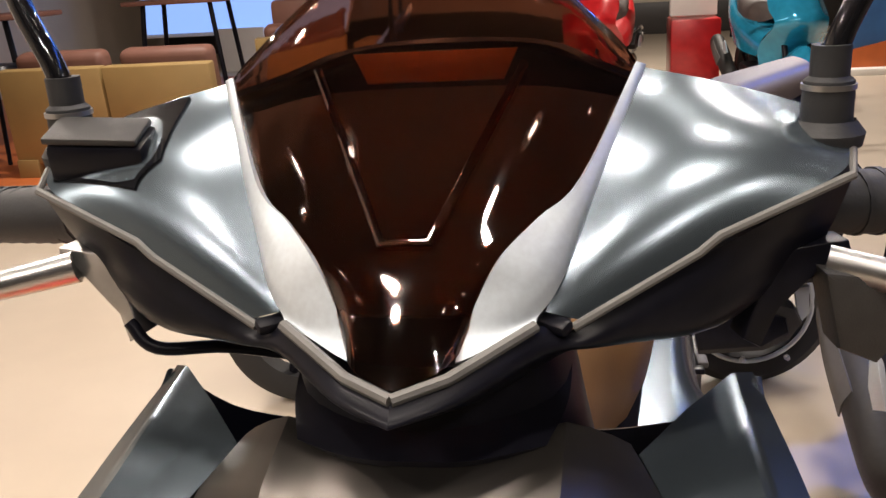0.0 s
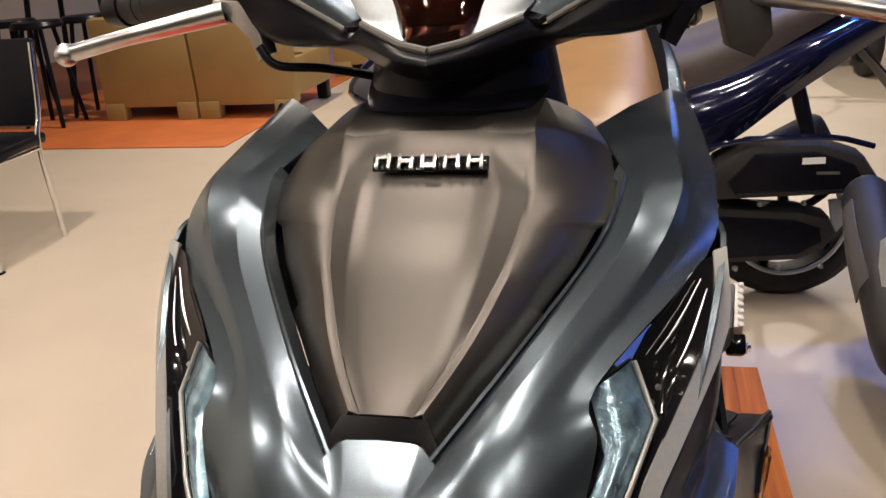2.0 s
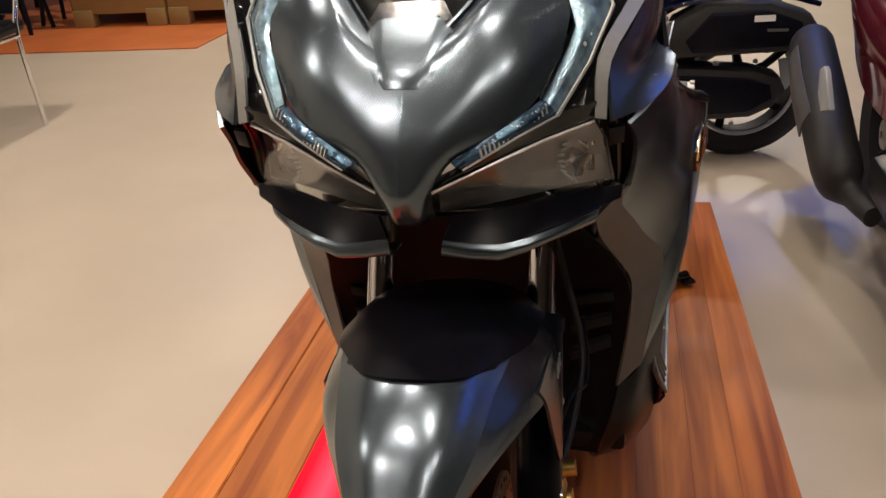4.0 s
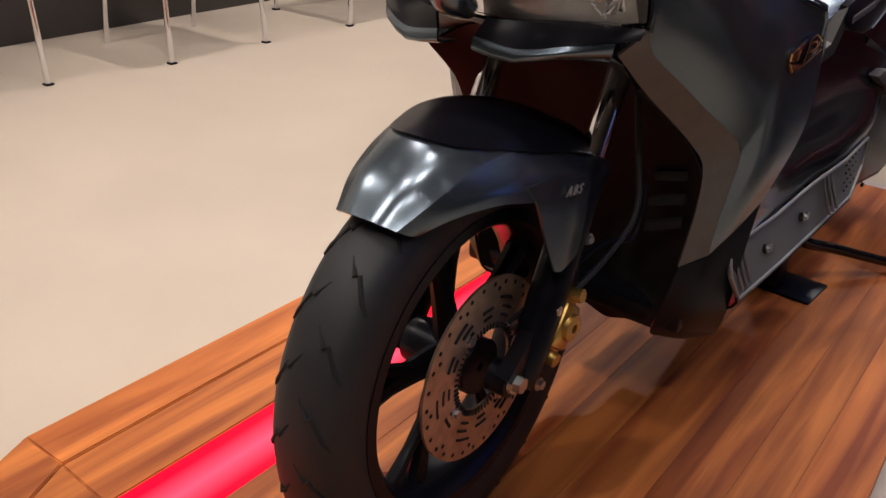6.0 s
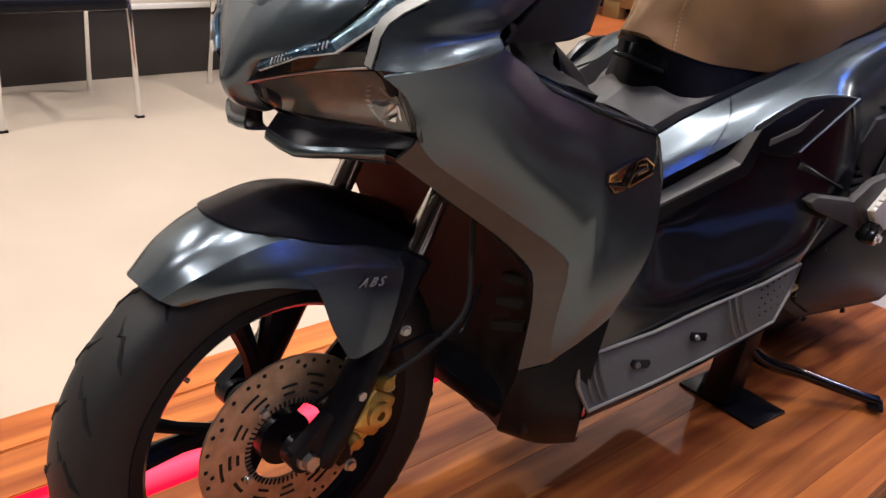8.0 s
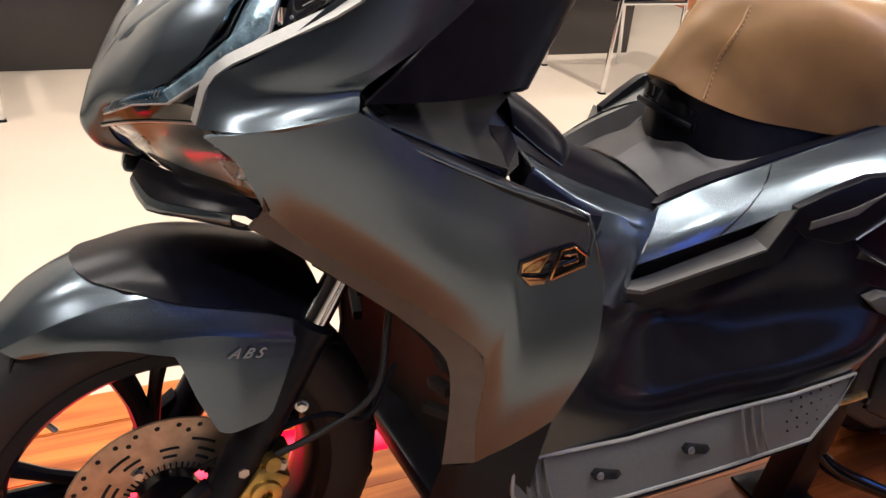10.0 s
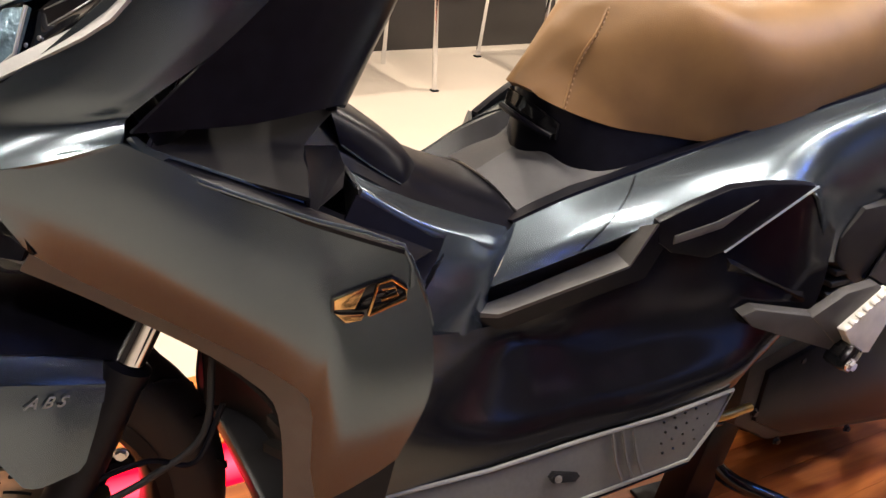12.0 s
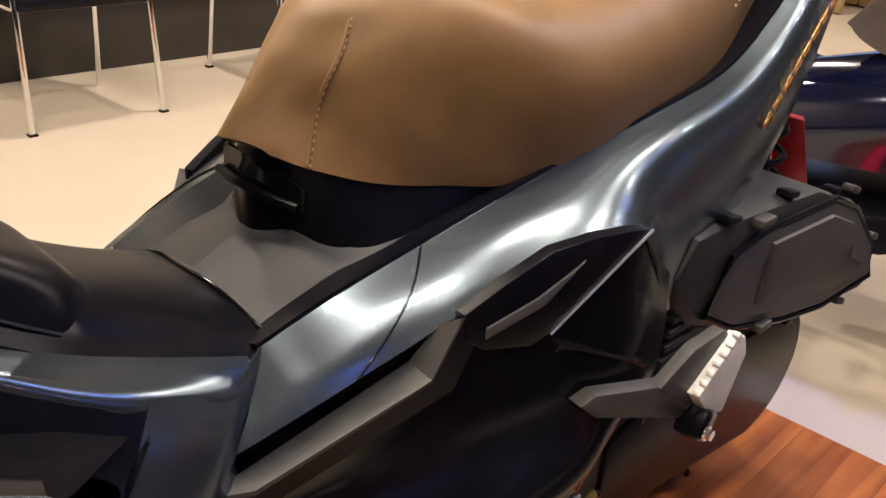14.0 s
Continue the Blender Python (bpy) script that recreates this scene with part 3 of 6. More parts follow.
# brake-fluid reservoir sunk in the cowl
part("reservoir_well", patch([flip(r, -1) for r in COWL], [(0.12, 0.75), (0.08, 1.9), (0.15, 2.9), (1.7, 2.85), (2.15, 1.75), (1.6, 1.15)], 0.0015, HC), GLOSS, bike)
res = part("reservoir", block((0.05, 0.028, 0.022), (-0.164, 0.302, 1.058), (16, 4, 6), 0.004), BLACK, bike, "black fluid reservoir")
part("reservoir_cap", block((0.048, 0.026, 0.004), (-0.1645, 0.2985, 1.0705), (16, 4, 6), 0.0015), TEXTURED, res)
part("wrapped_bracket", slab([(0.186, 0.284, 0.998), (0.222, 0.29, 0.992), (0.226, 0.29, 0.965), (0.214, 0.288, 0.950), (0.196, 0.287, 0.958)], 0.02, (0, 0.5, 1.0), 0.003), TEXTURED, bike, "bracket wrapped in black tape")
part("brake_cable", tube([(-0.158, 0.285, 0.972), (-0.145, 0.285, 0.957), (-0.11, 0.30, 0.951), (-0.06, 0.31, 0.938), (-0.03, 0.32, 0.915)], 0.0036, 10, 6), BLACK, bike)

# front shield
FIN = [
    [(0.104, 0.276, 0.906), (0.128, 0.304, 0.915), (0.156, 0.336, 0.921), (0.158, 0.337, 0.921), (0.170, 0.350, 0.915)],
    [(0.124, 0.222, 0.890), (0.138, 0.236, 0.898), (0.158, 0.246, 0.904), (0.162, 0.250, 0.903), (0.182, 0.272, 0.893)],
    [(0.127, 0.206, 0.884), (0.142, 0.194, 0.888), (0.163, 0.182, 0.886), (0.168, 0.186, 0.880), (0.186, 0.210, 0.876)],
    [(0.114, 0.153, 0.859), (0.126, 0.138, 0.859), (0.142, 0.134, 0.851), (0.152, 0.138, 0.844), (0.178, 0.161, 0.849)],
    [(0.071, 0.080, 0.817), (0.086, 0.074, 0.820), (0.098, 0.072, 0.815), (0.104, 0.071, 0.810), (0.116, 0.068, 0.806)],
    [(0.0295, 0.026, 0.777), (0.052, 0.022, 0.787), (0.075, 0.026, 0.787), (0.095, 0.034, 0.784), (0.1175, 0.046, 0.782)],
    [(0.0, -0.010, 0.752), (0.030, -0.009, 0.752), (0.060, -0.005, 0.755), (0.086, 0.002, 0.750), (0.106, 0.020, 0.742)],
    [(0.0, -0.037, 0.715), (0.022, -0.035, 0.716), (0.042, -0.029, 0.718), (0.062, -0.021, 0.717), (0.077, -0.014, 0.715)],
    [(0.0, -0.049, 0.688), (0.012, -0.047, 0.689), (0.022, -0.043, 0.690), (0.030, -0.037, 0.692), (0.037, -0.031, 0.694)],
    [(0.0, -0.053, 0.668), (0.007, -0.0515, 0.668), (0.013, -0.047, 0.669), (0.018, -0.041, 0.670), (0.022, -0.033, 0.672)],
    [(0.0, -0.040, 0.647), (0.006, -0.039, 0.647), (0.011, -0.036, 0.649), (0.015, -0.030, 0.651), (0.018, -0.023, 0.654)],
    [(0.0, -0.012, 0.636), (0.005, -0.012, 0.636), (0.010, -0.011, 0.637), (0.013, -0.009, 0.638), (0.016, -0.004, 0.640)]]


def fin_point(u, v):
    """Straight facets on the fin that melt into the round nose."""
    k = min(int(v), 3)
    flat = surface(FIN, u, k) * (k + 1 - v) + surface(FIN, u, k + 1) * (v - k)
    w = min(1.0, max(0.0, (u - 3.2) / 3.0))
    w = w * w * (3 - 2 * w)
    return flat * (1 - w) + surface(FIN, u, v) * w


pair("front_fin", [[fin_point(u, v) for v in np.linspace(0, 4, 21)] for u in np.linspace(0, len(FIN) - 1, 56)], GREY, "satin grey shield fin running into the nose", core=(0.03, 0.5, 0.72), nu=1, nv=1, sharp=22)
pair("fin_edge", [[(0.1245, 0.2185, 0.8925), (0.1275, 0.204, 0.884), (0.1135, 0.150, 0.8600), (0.0705, 0.077, 0.8185), (0.0295, 0.022, 0.7790)],
                  [(0.1195, 0.222, 0.884), (0.1225, 0.210, 0.877), (0.1085, 0.157, 0.850), (0.0655, 0.085, 0.808), (0.0265, 0.030, 0.769)]], GREY, "bright inner edge of the fin", core=(0.05, 0.5, 0.8), thick=0.002)
# centre panel
PANEL = []
for y, z, xi, xo, drop, ex, ey, ez in ((0.262, 0.930, 0.046, 0.066, 0.002, 0.100, 0.279, 0.910), (0.212, 0.9235, 0.036, 0.064, 0.004, 0.112, 0.252, 0.900),
                                       (0.204, 0.9155, 0.036, 0.065, 0.005, 0.1155, 0.244, 0.8955), (0.182, 0.8945, 0.046, 0.067, 0.006, 0.120, 0.219, 0.883),
                                       (0.174, 0.8880, 0.0485, 0.069, 0.007, 0.1205, 0.209, 0.8773), (0.150, 0.8740, 0.047, 0.066, 0.007, 0.1165, 0.183, 0.863),
                                       (0.146, 0.8717, 0.0465, 0.0655, 0.007, 0.1095, 0.177, 0.8595), (0.122, 0.857, 0.044, 0.060, 0.006, 0.098, 0.150, 0.844),
                                       (0.102, 0.8425, 0.040, 0.052, 0.005, 0.080, 0.121, 0.826), (0.098, 0.8395, 0.039, 0.0505, 0.005, 0.0815, 0.117, 0.822),
                                       (0.078, 0.825, 0.034, 0.042, 0.003, 0.064, 0.088, 0.805), (0.058, 0.8103, 0.027, 0.031, 0.0015, 0.045, 0.060, 0.787),
                                       (0.040, 0.796, 0.016, 0.019, 0.001, 0.026, 0.034, 0.770)):
    lo = (y + 0.5 * drop, z - 0.85 * drop)
    row = [(0.0, y, z), (xi * 0.6, y + 0.0004, z), (xi - 0.002, y + 0.001, z - 0.0006), (xi + 0.001, y + 0.0016, z - 0.0016)]
    row += [(xo - 0.004, lo[0], lo[1]), (xo - 0.001, lo[0], lo[1] + 0.0012), (xo + 0.003, lo[0] + 0.001, lo[1] + 0.0018)]
    row += [tuple(p + (q - p) * f + d * 0.003 * math.sin(math.pi * f) for p, q, d in zip(row[-1], (ex, ey, ez), (0.2, -0.5, 0.8))) for f in (0.35, 0.7, 1.0)]
    PANEL.append(row)
part("centre_panel", sheet(PANEL, both=True, nu=2, nv=1, core=(0, 0.5, 0.75)), DARK, bike, "matt graphite centre panel", 25)
part("panel_backing", sheet([[(0.0, y + 0.02, z - 0.022), (0.5 * ex, y + 0.02, z - 0.022), (ex + 0.004, ey + 0.012, ez - 0.012)] for y, z, ex, ey, ez in (
    (0.262, 0.930, 0.100, 0.279, 0.910), (0.174, 0.888, 0.1205, 0.209, 0.8773), (0.122, 0.857, 0.107, 0.155, 0.847), (0.078, 0.825, 0.064, 0.088, 0.805), (0.046, 0.80, 0.026, 0.034, 0.770))],
    both=True, nu=2, nv=2, core=(0, 0.5, 0.75)), GLOSS, bike)
part("nose_slot", slab([(-0.025, 0.038, 0.796), (0.025, 0.038, 0.796), (0.038, 0.023, 0.775), (0.030, 0.023, 0.778), (0.022, 0.030, 0.786), (-0.022, 0.030, 0.786), (-0.030, 0.023, 0.778), (-0.038, 0.023, 0.775)], 0.004, (0, 0.5, 0.6), 0), GLOSS, bike)
part("nose_insert", sheet([[(0.0, 0.029, 0.7868), (0.020, 0.0285, 0.786), (0.024, 0.027, 0.785), (0.0335, 0.021, 0.7765)], [(0.0, 0.0065, 0.7692), (0.017, 0.0062, 0.7688), (0.020, 0.0055, 0.768), (0.0275, 0.0042, 0.7638)],
                           [(0.0, -0.0108, 0.7535), (0.0135, -0.0106, 0.7532), (0.016, -0.0102, 0.7528), (0.0215, -0.0088, 0.7512)], [(0.0, -0.0178, 0.7440), (0.0115, -0.0174, 0.7440), (0.0135, -0.0168, 0.7435), (0.0190, -0.0150, 0.742)]], both=True, nv=1, nu=4, core=(0, 0.5, 0.6)), GREY, bike, "", 24)
for s in (1, -1):
    part("insert_edge", tube(flip([(0.0335, 0.0205, 0.7768), (0.0277, 0.0038, 0.7640), (0.0217, -0.0092, 0.7514), (0.0192, -0.0153, 0.7422)], s), [0.0012, 0.0012, 0.0012, 0.0005], 6, 3), GREY, bike)
# maker's mark as a row of plain chrome blocks
mark = part("badge_base", block((0.080, 0.003, 0.011), (0, 0.1835, 0.9030), (-41, 0, 0), 0.001), GLOSS, bike, "chrome maker badge")
for k in range(5):
    for dx, dz, w, h in ((-0.0042, 0, 0.0026, 0.0105), (0.0042, 0, 0.0026, 0.0105), (0.0, (0.0032, 0.0, -0.0032)[k % 3], 0.0062, 0.0030)):
        part("badge_block", block((w, 0.004, h), (-0.0315 + 0.01575 * k + dx, 0.1805 + dz * 0.6, 0.9055 + dz * 0.72), (-41, 0, 0), 0.0008), CHROME, mark)


# lamps
for s in (1, -1):
    lamp = part("headlamp", sheet([flip(r, s) for r in (
        [(0.018, -0.026, 0.672), (0.060, -0.012, 0.690), (0.100, 0.010, 0.700), (0.136, 0.034, 0.704)],
        [(0.018, -0.012, 0.664), (0.060, 0.004, 0.680), (0.100, 0.026, 0.692), (0.138, 0.046, 0.694)],
        [(0.018, 0.002, 0.655), (0.064, 0.024, 0.660), (0.104, 0.052, 0.668), (0.146, 0.074, 0.668)],
        [(0.018, 0.006, 0.640), (0.064, 0.030, 0.640), (0.110, 0.062, 0.640), (0.150, 0.080, 0.642)])], thick=0.004), REFLECTOR, bike, "smoky headlamp reflector")
    lens = part("lens", sheet([flip(r, s) for r in (
        [(0.019, -0.033, 0.6705), (0.060, -0.0165, 0.684), (0.100, 0.008, 0.6965), (0.1375, 0.028, 0.704)],
        [(0.018, -0.021, 0.657), (0.064, -0.001, 0.664), (0.105, 0.026, 0.672), (0.143, 0.052, 0.680)],
        [(0.0175, -0.007, 0.644), (0.066, 0.014, 0.6395), (0.108, 0.041, 0.637), (0.152, 0.066, 0.645)])], thick=0.002), GLASS, lamp, "clear headlamp lens")
    lens.visible_shadow = False
    # fan of bright facets round the bulb, edged by a comb of small teeth
    hub = Vector((0.133, 0.062, 0.672))
    across, upward = Vector((-0.82, -0.55, -0.02)), Vector((0.10, -0.24, 0.96))
    for k in range(9):
        a0, a1 = math.radians(-100 + 24 * k), math.radians(-100 + 24 * k + 20)
        far = 0.021 + 0.005 * (k % 2)
        quad = [hub + (across * math.cos(a) + upward * math.sin(a)) * r for a, r in ((a0, 0.005), (a0, far), (a1, far), (a1, 0.005))]
        quad = [q + Vector((0, (-0.003, 0.003)[(k + j // 2) % 2], 0)) for j, q in enumerate(quad)]
        part("facet", slab(flip([tuple(q) for q in quad], s), 0.002, (0.1 * s, 0.3, 0.67), 0), CHROME, lamp)
    for k in range(13):
        a = math.radians(-62 + 11 * k)
        q = hub + (across * math.cos(a) + upward * math.sin(a)) * 0.029 + Vector((0, -0.002, 0))
        part("tooth", block((0.005, 0.003, 0.0016), (q.x * s, q.y, q.z), (0, -math.degrees(a) * s, 34 * s), 0.0003), SILVER, lamp)
    part("lamp_brow", sheet([flip(r, s) for r in (
        [(0.043, -0.036, 0.690), (0.085, -0.017, 0.710), (0.109, 0.007, 0.717), (0.138, 0.018, 0.722)],
        [(0.021, -0.036, 0.672), (0.060, -0.020, 0.6865), (0.100, 0.003, 0.699), (0.136, 0.023, 0.7075)])], thick=0.003), GLOSS, bike, "gloss black lamp brow")
    part("brow_line", tube(flip([(0.021, -0.0375, 0.6715), (0.060, -0.0215, 0.686), (0.100, 0.0015, 0.6985), (0.136, 0.0215, 0.7070)], s), 0.0013, 6, 2), STEEL, bike)
    guide = part("light_guide", sheet([flip(r, s) for r in (
        [(0.099, 0.008, 0.728), (0.112, 0.030, 0.750), (0.121, 0.052, 0.772), (0.112, 0.070, 0.801)],
        [(0.105, 0.002, 0.725), (0.122, 0.030, 0.750), (0.134, 0.058, 0.780), (0.124, 0.076, 0.808)],
        [(0.109, 0.006, 0.717), (0.130, 0.040, 0.747), (0.147, 0.078, 0.782), (0.135, 0.090, 0.811)])], thick=0.003, nu=3, nv=1), DRLGLASS, bike, "pale blue daytime light guide")
    part("guide_arm", sheet([flip(r, s) for r in (
        [(0.036, -0.034, 0.694), (0.076, -0.016, 0.716), (0.099, 0.008, 0.728)],
        [(0.040, -0.038, 0.692), (0.080, -0.021, 0.713), (0.105, 0.002, 0.725)],
        [(0.045, -0.036, 0.689), (0.085, -0.018, 0.709), (0.109, 0.006, 0.717)])], thick=0.003, nu=3, nv=4), GUIDEARM, guide, "smoky blue arm of the light guide")
    for k in range(16):
        f = 0.25 + k / 16 * 0.75
        q = (0.042 + 0.063 * f, -0.0395 + 0.041 * f ** 1.25, 0.6925 + 0.032 * f)
        part("guide_tooth", block((0.0012, 0.002, 0.007), (q[0] * s, q[1], q[2]), (-30, 0, 30 * s), 0), STEEL, guide)
    part("guide_rim", tube(flip([(0.110, 0.004, 0.7165), (0.1315, 0.038, 0.7465), (0.1485, 0.076, 0.782), (0.136, 0.088, 0.812)], s), 0.0016, 6, 1), PALE, guide)
    part("guide_rim", tube(flip([(0.098, 0.005, 0.7285), (0.120, 0.049, 0.773), (0.111, 0.067, 0.802), (0.134, 0.087, 0.8135)], s), 0.0012, 6, 1), GLOSS, guide)
    part("guide_rim", tube(flip([(0.045, -0.0375, 0.689), (0.085, -0.0195, 0.709), (0.110, 0.004, 0.7165)], s), 0.0009, 6, 1), PALE, guide)
    for k in range(7):
        q = (0.128 + 0.0036 * k, 0.050 + 0.0085 * k, 0.756 + 0.0055 * k)
        part("guide_dot", screw((q[0] * s, q[1] - 0.008, q[2] + 0.004), (0.4 * s, -1, 0.5), 0.0014, 0.0012), STEEL, guide)
    part("side_lamp", sheet([flip(r, s) for r in (
        [(0.109, 0.010, 0.714), (0.131, 0.046, 0.744), (0.147, 0.084, 0.779), (0.136, 0.096, 0.809), (0.155, 0.122, 0.831), (0.174, 0.152, 0.848)],
        [(0.126, 0.018, 0.713), (0.137, 0.042, 0.748), (0.154, 0.084, 0.782), (0.156, 0.106, 0.806), (0.168, 0.130, 0.826), (0.178, 0.156, 0.849)],
        [(0.137, 0.018, 0.711), (0.140, 0.034, 0.752), (0.158, 0.076, 0.784), (0.171, 0.104, 0.803), (0.180, 0.130, 0.822), (0.182, 0.160, 0.850)])], thick=0.003, nu=3, nv=2), GLOSS, bike, "dark glossy side lamp")
    part("bright_line", tube(flip([(0.148, 0.098, 0.812), (0.160, 0.115, 0.823), (0.174, 0.142, 0.841)], s), [0.0004, 0.0009, 0.0004], 6, 3), STEEL, lamp)
    part("bright_line", tube(flip([(0.160, 0.098, 0.804), (0.168, 0.114, 0.815), (0.178, 0.142, 0.835)], s), [0.0004, 0.0008, 0.0004], 6, 3), STEEL, lamp)
    part("lamp_rim", sheet([flip(r, s) for r in (
        [(0.182, 0.160, 0.853), (0.181, 0.130, 0.818), (0.158, 0.074, 0.783), (0.139, 0.031, 0.753), (0.137, 0.016, 0.711)],
        [(0.190, 0.163, 0.855), (0.191, 0.133, 0.814), (0.168, 0.077, 0.778), (0.148, 0.033, 0.749), (0.145, 0.018, 0.709)])], thick=0.003, nu=2, nv=3), PALE, bike, "pale grey rim round the side lamp")
    part("lamp_bezel", sheet([flip(r, s) for r in (
        [(0.1375, 0.030, 0.708), (0.152, 0.040, 0.710), (0.166, 0.032, 0.706)],
        [(0.1440, 0.056, 0.682), (0.156, 0.064, 0.680), (0.167, 0.054, 0.676)],
        [(0.1500, 0.070, 0.642), (0.156, 0.074, 0.638), (0.162, 0.068, 0.637)])], thick=0.004), GLOSS, bike)
    part("bezel_tab", slab(flip([(0.1465, 0.030, 0.698), (0.1585, 0.034, 0.699), (0.1585, 0.040, 0.684), (0.1475, 0.038, 0.682)], s), 0.004, (0, 0.3, 0.69), 0.001), BLACK, bike)
    part("bezel_floor", sheet([flip(r, s) for r in (
        [(0.030, -0.008, 0.641), (0.066, 0.014, 0.640), (0.112, 0.048, 0.641), (0.158, 0.066, 0.640)],
        [(0.022, -0.015, 0.624), (0.066, -0.007, 0.618), (0.105, 0.014, 0.624), (0.157, 0.062, 0.630)])], thick=0.003, core=(0, 0.3, 0.65)), BLACK, bike)
    part("lower_lip", sheet([flip(r, s) for r in (
        [(0.022, -0.0150, 0.6240), (0.066, -0.0070, 0.6175), (0.105, 0.0130, 0.6235), (0.140, 0.0460, 0.6270)],
        [(0.021, -0.0170, 0.6180), (0.066, -0.0110, 0.6110), (0.106, 0.0090, 0.6170), (0.138, 0.0460, 0.6180)],
        [(0.020, -0.0140, 0.6100), (0.064, -0.0080, 0.6040), (0.100, 0.0160, 0.6100), (0.134, 0.0520, 0.6100)],
        [(0.018, 0.0110, 0.6070), (0.055, 0.0260, 0.6010), (0.09, 0.0460, 0.6030), (0.125, 0.0710, 0.6020)])], thick=0.003, core=(0, 0.3, 0.65), nv=2), GREY, bike, "grey lower lip under the headlamp")

# leg shields
pair("side_cowl_upper", [
    [(0.170, 0.345, 0.915), (0.171, 0.343, 0.916), (0.172, 0.342, 0.916), (0.173, 0.341, 0.915)],
    [(0.182, 0.22, 0.868), (0.187, 0.235, 0.858), (0.186, 0.25, 0.848), (0.182, 0.265, 0.842)],
    [(0.190, 0.164, 0.852), (0.192, 0.18, 0.825), (0.191, 0.195, 0.805), (0.187, 0.208, 0.792)],
    [(0.168, 0.078, 0.777), (0.180, 0.102, 0.768), (0.187, 0.135, 0.762), (0.188, 0.160, 0.760)],
    [(0.148, 0.034, 0.748), (0.163, 0.060, 0.739), (0.176, 0.098, 0.739), (0.184, 0.140, 0.743)],
    [(0.148, 0.026, 0.730), (0.166, 0.054, 0.724), (0.182, 0.090, 0.728), (0.191, 0.136, 0.736)],
    [(0.150, 0.018, 0.708), (0.175, 0.048, 0.711), (0.193, 0.086, 0.720), (0.200, 0.131, 0.731)]], GREY, "satin grey upper side cowl")
LEG = [
    [(0.163, 0.020, 0.705), (0.168, 0.044, 0.684), (0.168, 0.056, 0.662), (0.162, 0.068, 0.638)],
    [(0.182, 0.060, 0.713), (0.181, 0.074, 0.682), (0.172, 0.086, 0.648), (0.158, 0.095, 0.611)],
    [(0.200, 0.133, 0.730), (0.203, 0.138, 0.684), (0.196, 0.140, 0.632), (0.169, 0.141, 0.579)],
    [(0.206, 0.200, 0.686), (0.213, 0.205, 0.636), (0.209, 0.208, 0.584), (0.184, 0.210, 0.531)],
    [(0.217, 0.240, 0.672), (0.224, 0.250, 0.612), (0.220, 0.258, 0.552), (0.203, 0.262, 0.491)],
    [(0.224, 0.268, 0.660), (0.231, 0.276, 0.594), (0.225, 0.280, 0.525), (0.204, 0.277, 0.456)],
    [(0.229, 0.285, 0.654), (0.235, 0.298, 0.560), (0.224, 0.299, 0.445), (0.185, 0.291, 0.329)],
    [(0.246, 0.338, 0.636), (0.248, 0.366, 0.562), (0.241, 0.376, 0.480), (0.217, 0.360, 0.390)]]
pair("leg_shield", LEG, GREY, "satin grey leg shield panel", nu=2)
pair("shield_bevel", [
    [(0.162, 0.068, 0.638), (0.158, 0.095, 0.611), (0.169, 0.141, 0.579), (0.184, 0.210, 0.531), (0.203, 0.262, 0.491), (0.204, 0.277, 0.456), (0.196, 0.283, 0.395), (0.185, 0.291, 0.329)],
    [(0.137, 0.061, 0.612), (0.138, 0.100, 0.584), (0.142, 0.139, 0.555), (0.154, 0.200, 0.510), (0.168, 0.243, 0.470), (0.172, 0.256, 0.442), (0.169, 0.262, 0.388), (0.158, 0.267, 0.312)]], TRIM, "bevelled front edge", nu=2, nv=2)
for s in (1, -1):
    part("shield_edge", tube(flip([(0.247, 0.340, 0.632), (0.248, 0.358, 0.590), (0.244, 0.370, 0.556)], s), 0.0018, 6, 3), GREY, bike)
pair("belly_cowl", [
    [(0.216, 0.360, 0.391), (0.185, 0.292, 0.330), (0.159, 0.268, 0.312)],
    [(0.211, 0.352, 0.320), (0.180, 0.284, 0.285), (0.152, 0.262, 0.274)],
    [(0.206, 0.350, 0.240), (0.176, 0.290, 0.232), (0.140, 0.264, 0.226)],
    [(0.192, 0.365, 0.185), (0.165, 0.318, 0.186), (0.134, 0.272, 0.205)],
    [(0.165, 0.410, 0.155), (0.145, 0.360, 0.160), (0.125, 0.310, 0.178)]], BLACK, "black lower cowl")
part("inner_fender", sheet([
    [(0.0, 0.14, 0.60), (0.06, 0.13, 0.60), (0.10, 0.135, 0.590), (0.135, 0.120, 0.566)],
    [(0.0, 0.24, 0.53), (0.06, 0.235, 0.53), (0.10, 0.225, 0.52), (0.152, 0.200, 0.508)],
    [(0.0, 0.30, 0.42), (0.06, 0.30, 0.42), (0.11, 0.29, 0.41), (0.171, 0.259, 0.430)],
    [(0.0, 0.32, 0.30), (0.06, 0.32, 0.30), (0.11, 0.31, 0.29), (0.157, 0.272, 0.305)],
    [(0.0, 0.315, 0.19), (0.05, 0.31, 0.18), (0.09, 0.290, 0.20), (0.137, 0.266, 0.215)]], both=True), INNERF, bike, "dark inner fender")
for s in (1, -1):
    for k in range(4):
        # louvre openings are solid dark slabs, their depth shade in the colour
        part("louvre", slab(flip([(0.105, 0.276 - 0.004 * k, 0.46 - 0.034 * k), (0.15, 0.25 + 0.008 * k, 0.475 - 0.034 * k), (0.15, 0.25 + 0.008 * k, 0.463 - 0.034 * k), (0.105, 0.276 - 0.004 * k, 0.448 - 0.034 * k)], s), 0.012, (0, 0.5, 0.4), 0.001), SLOT_SHADE, bike)
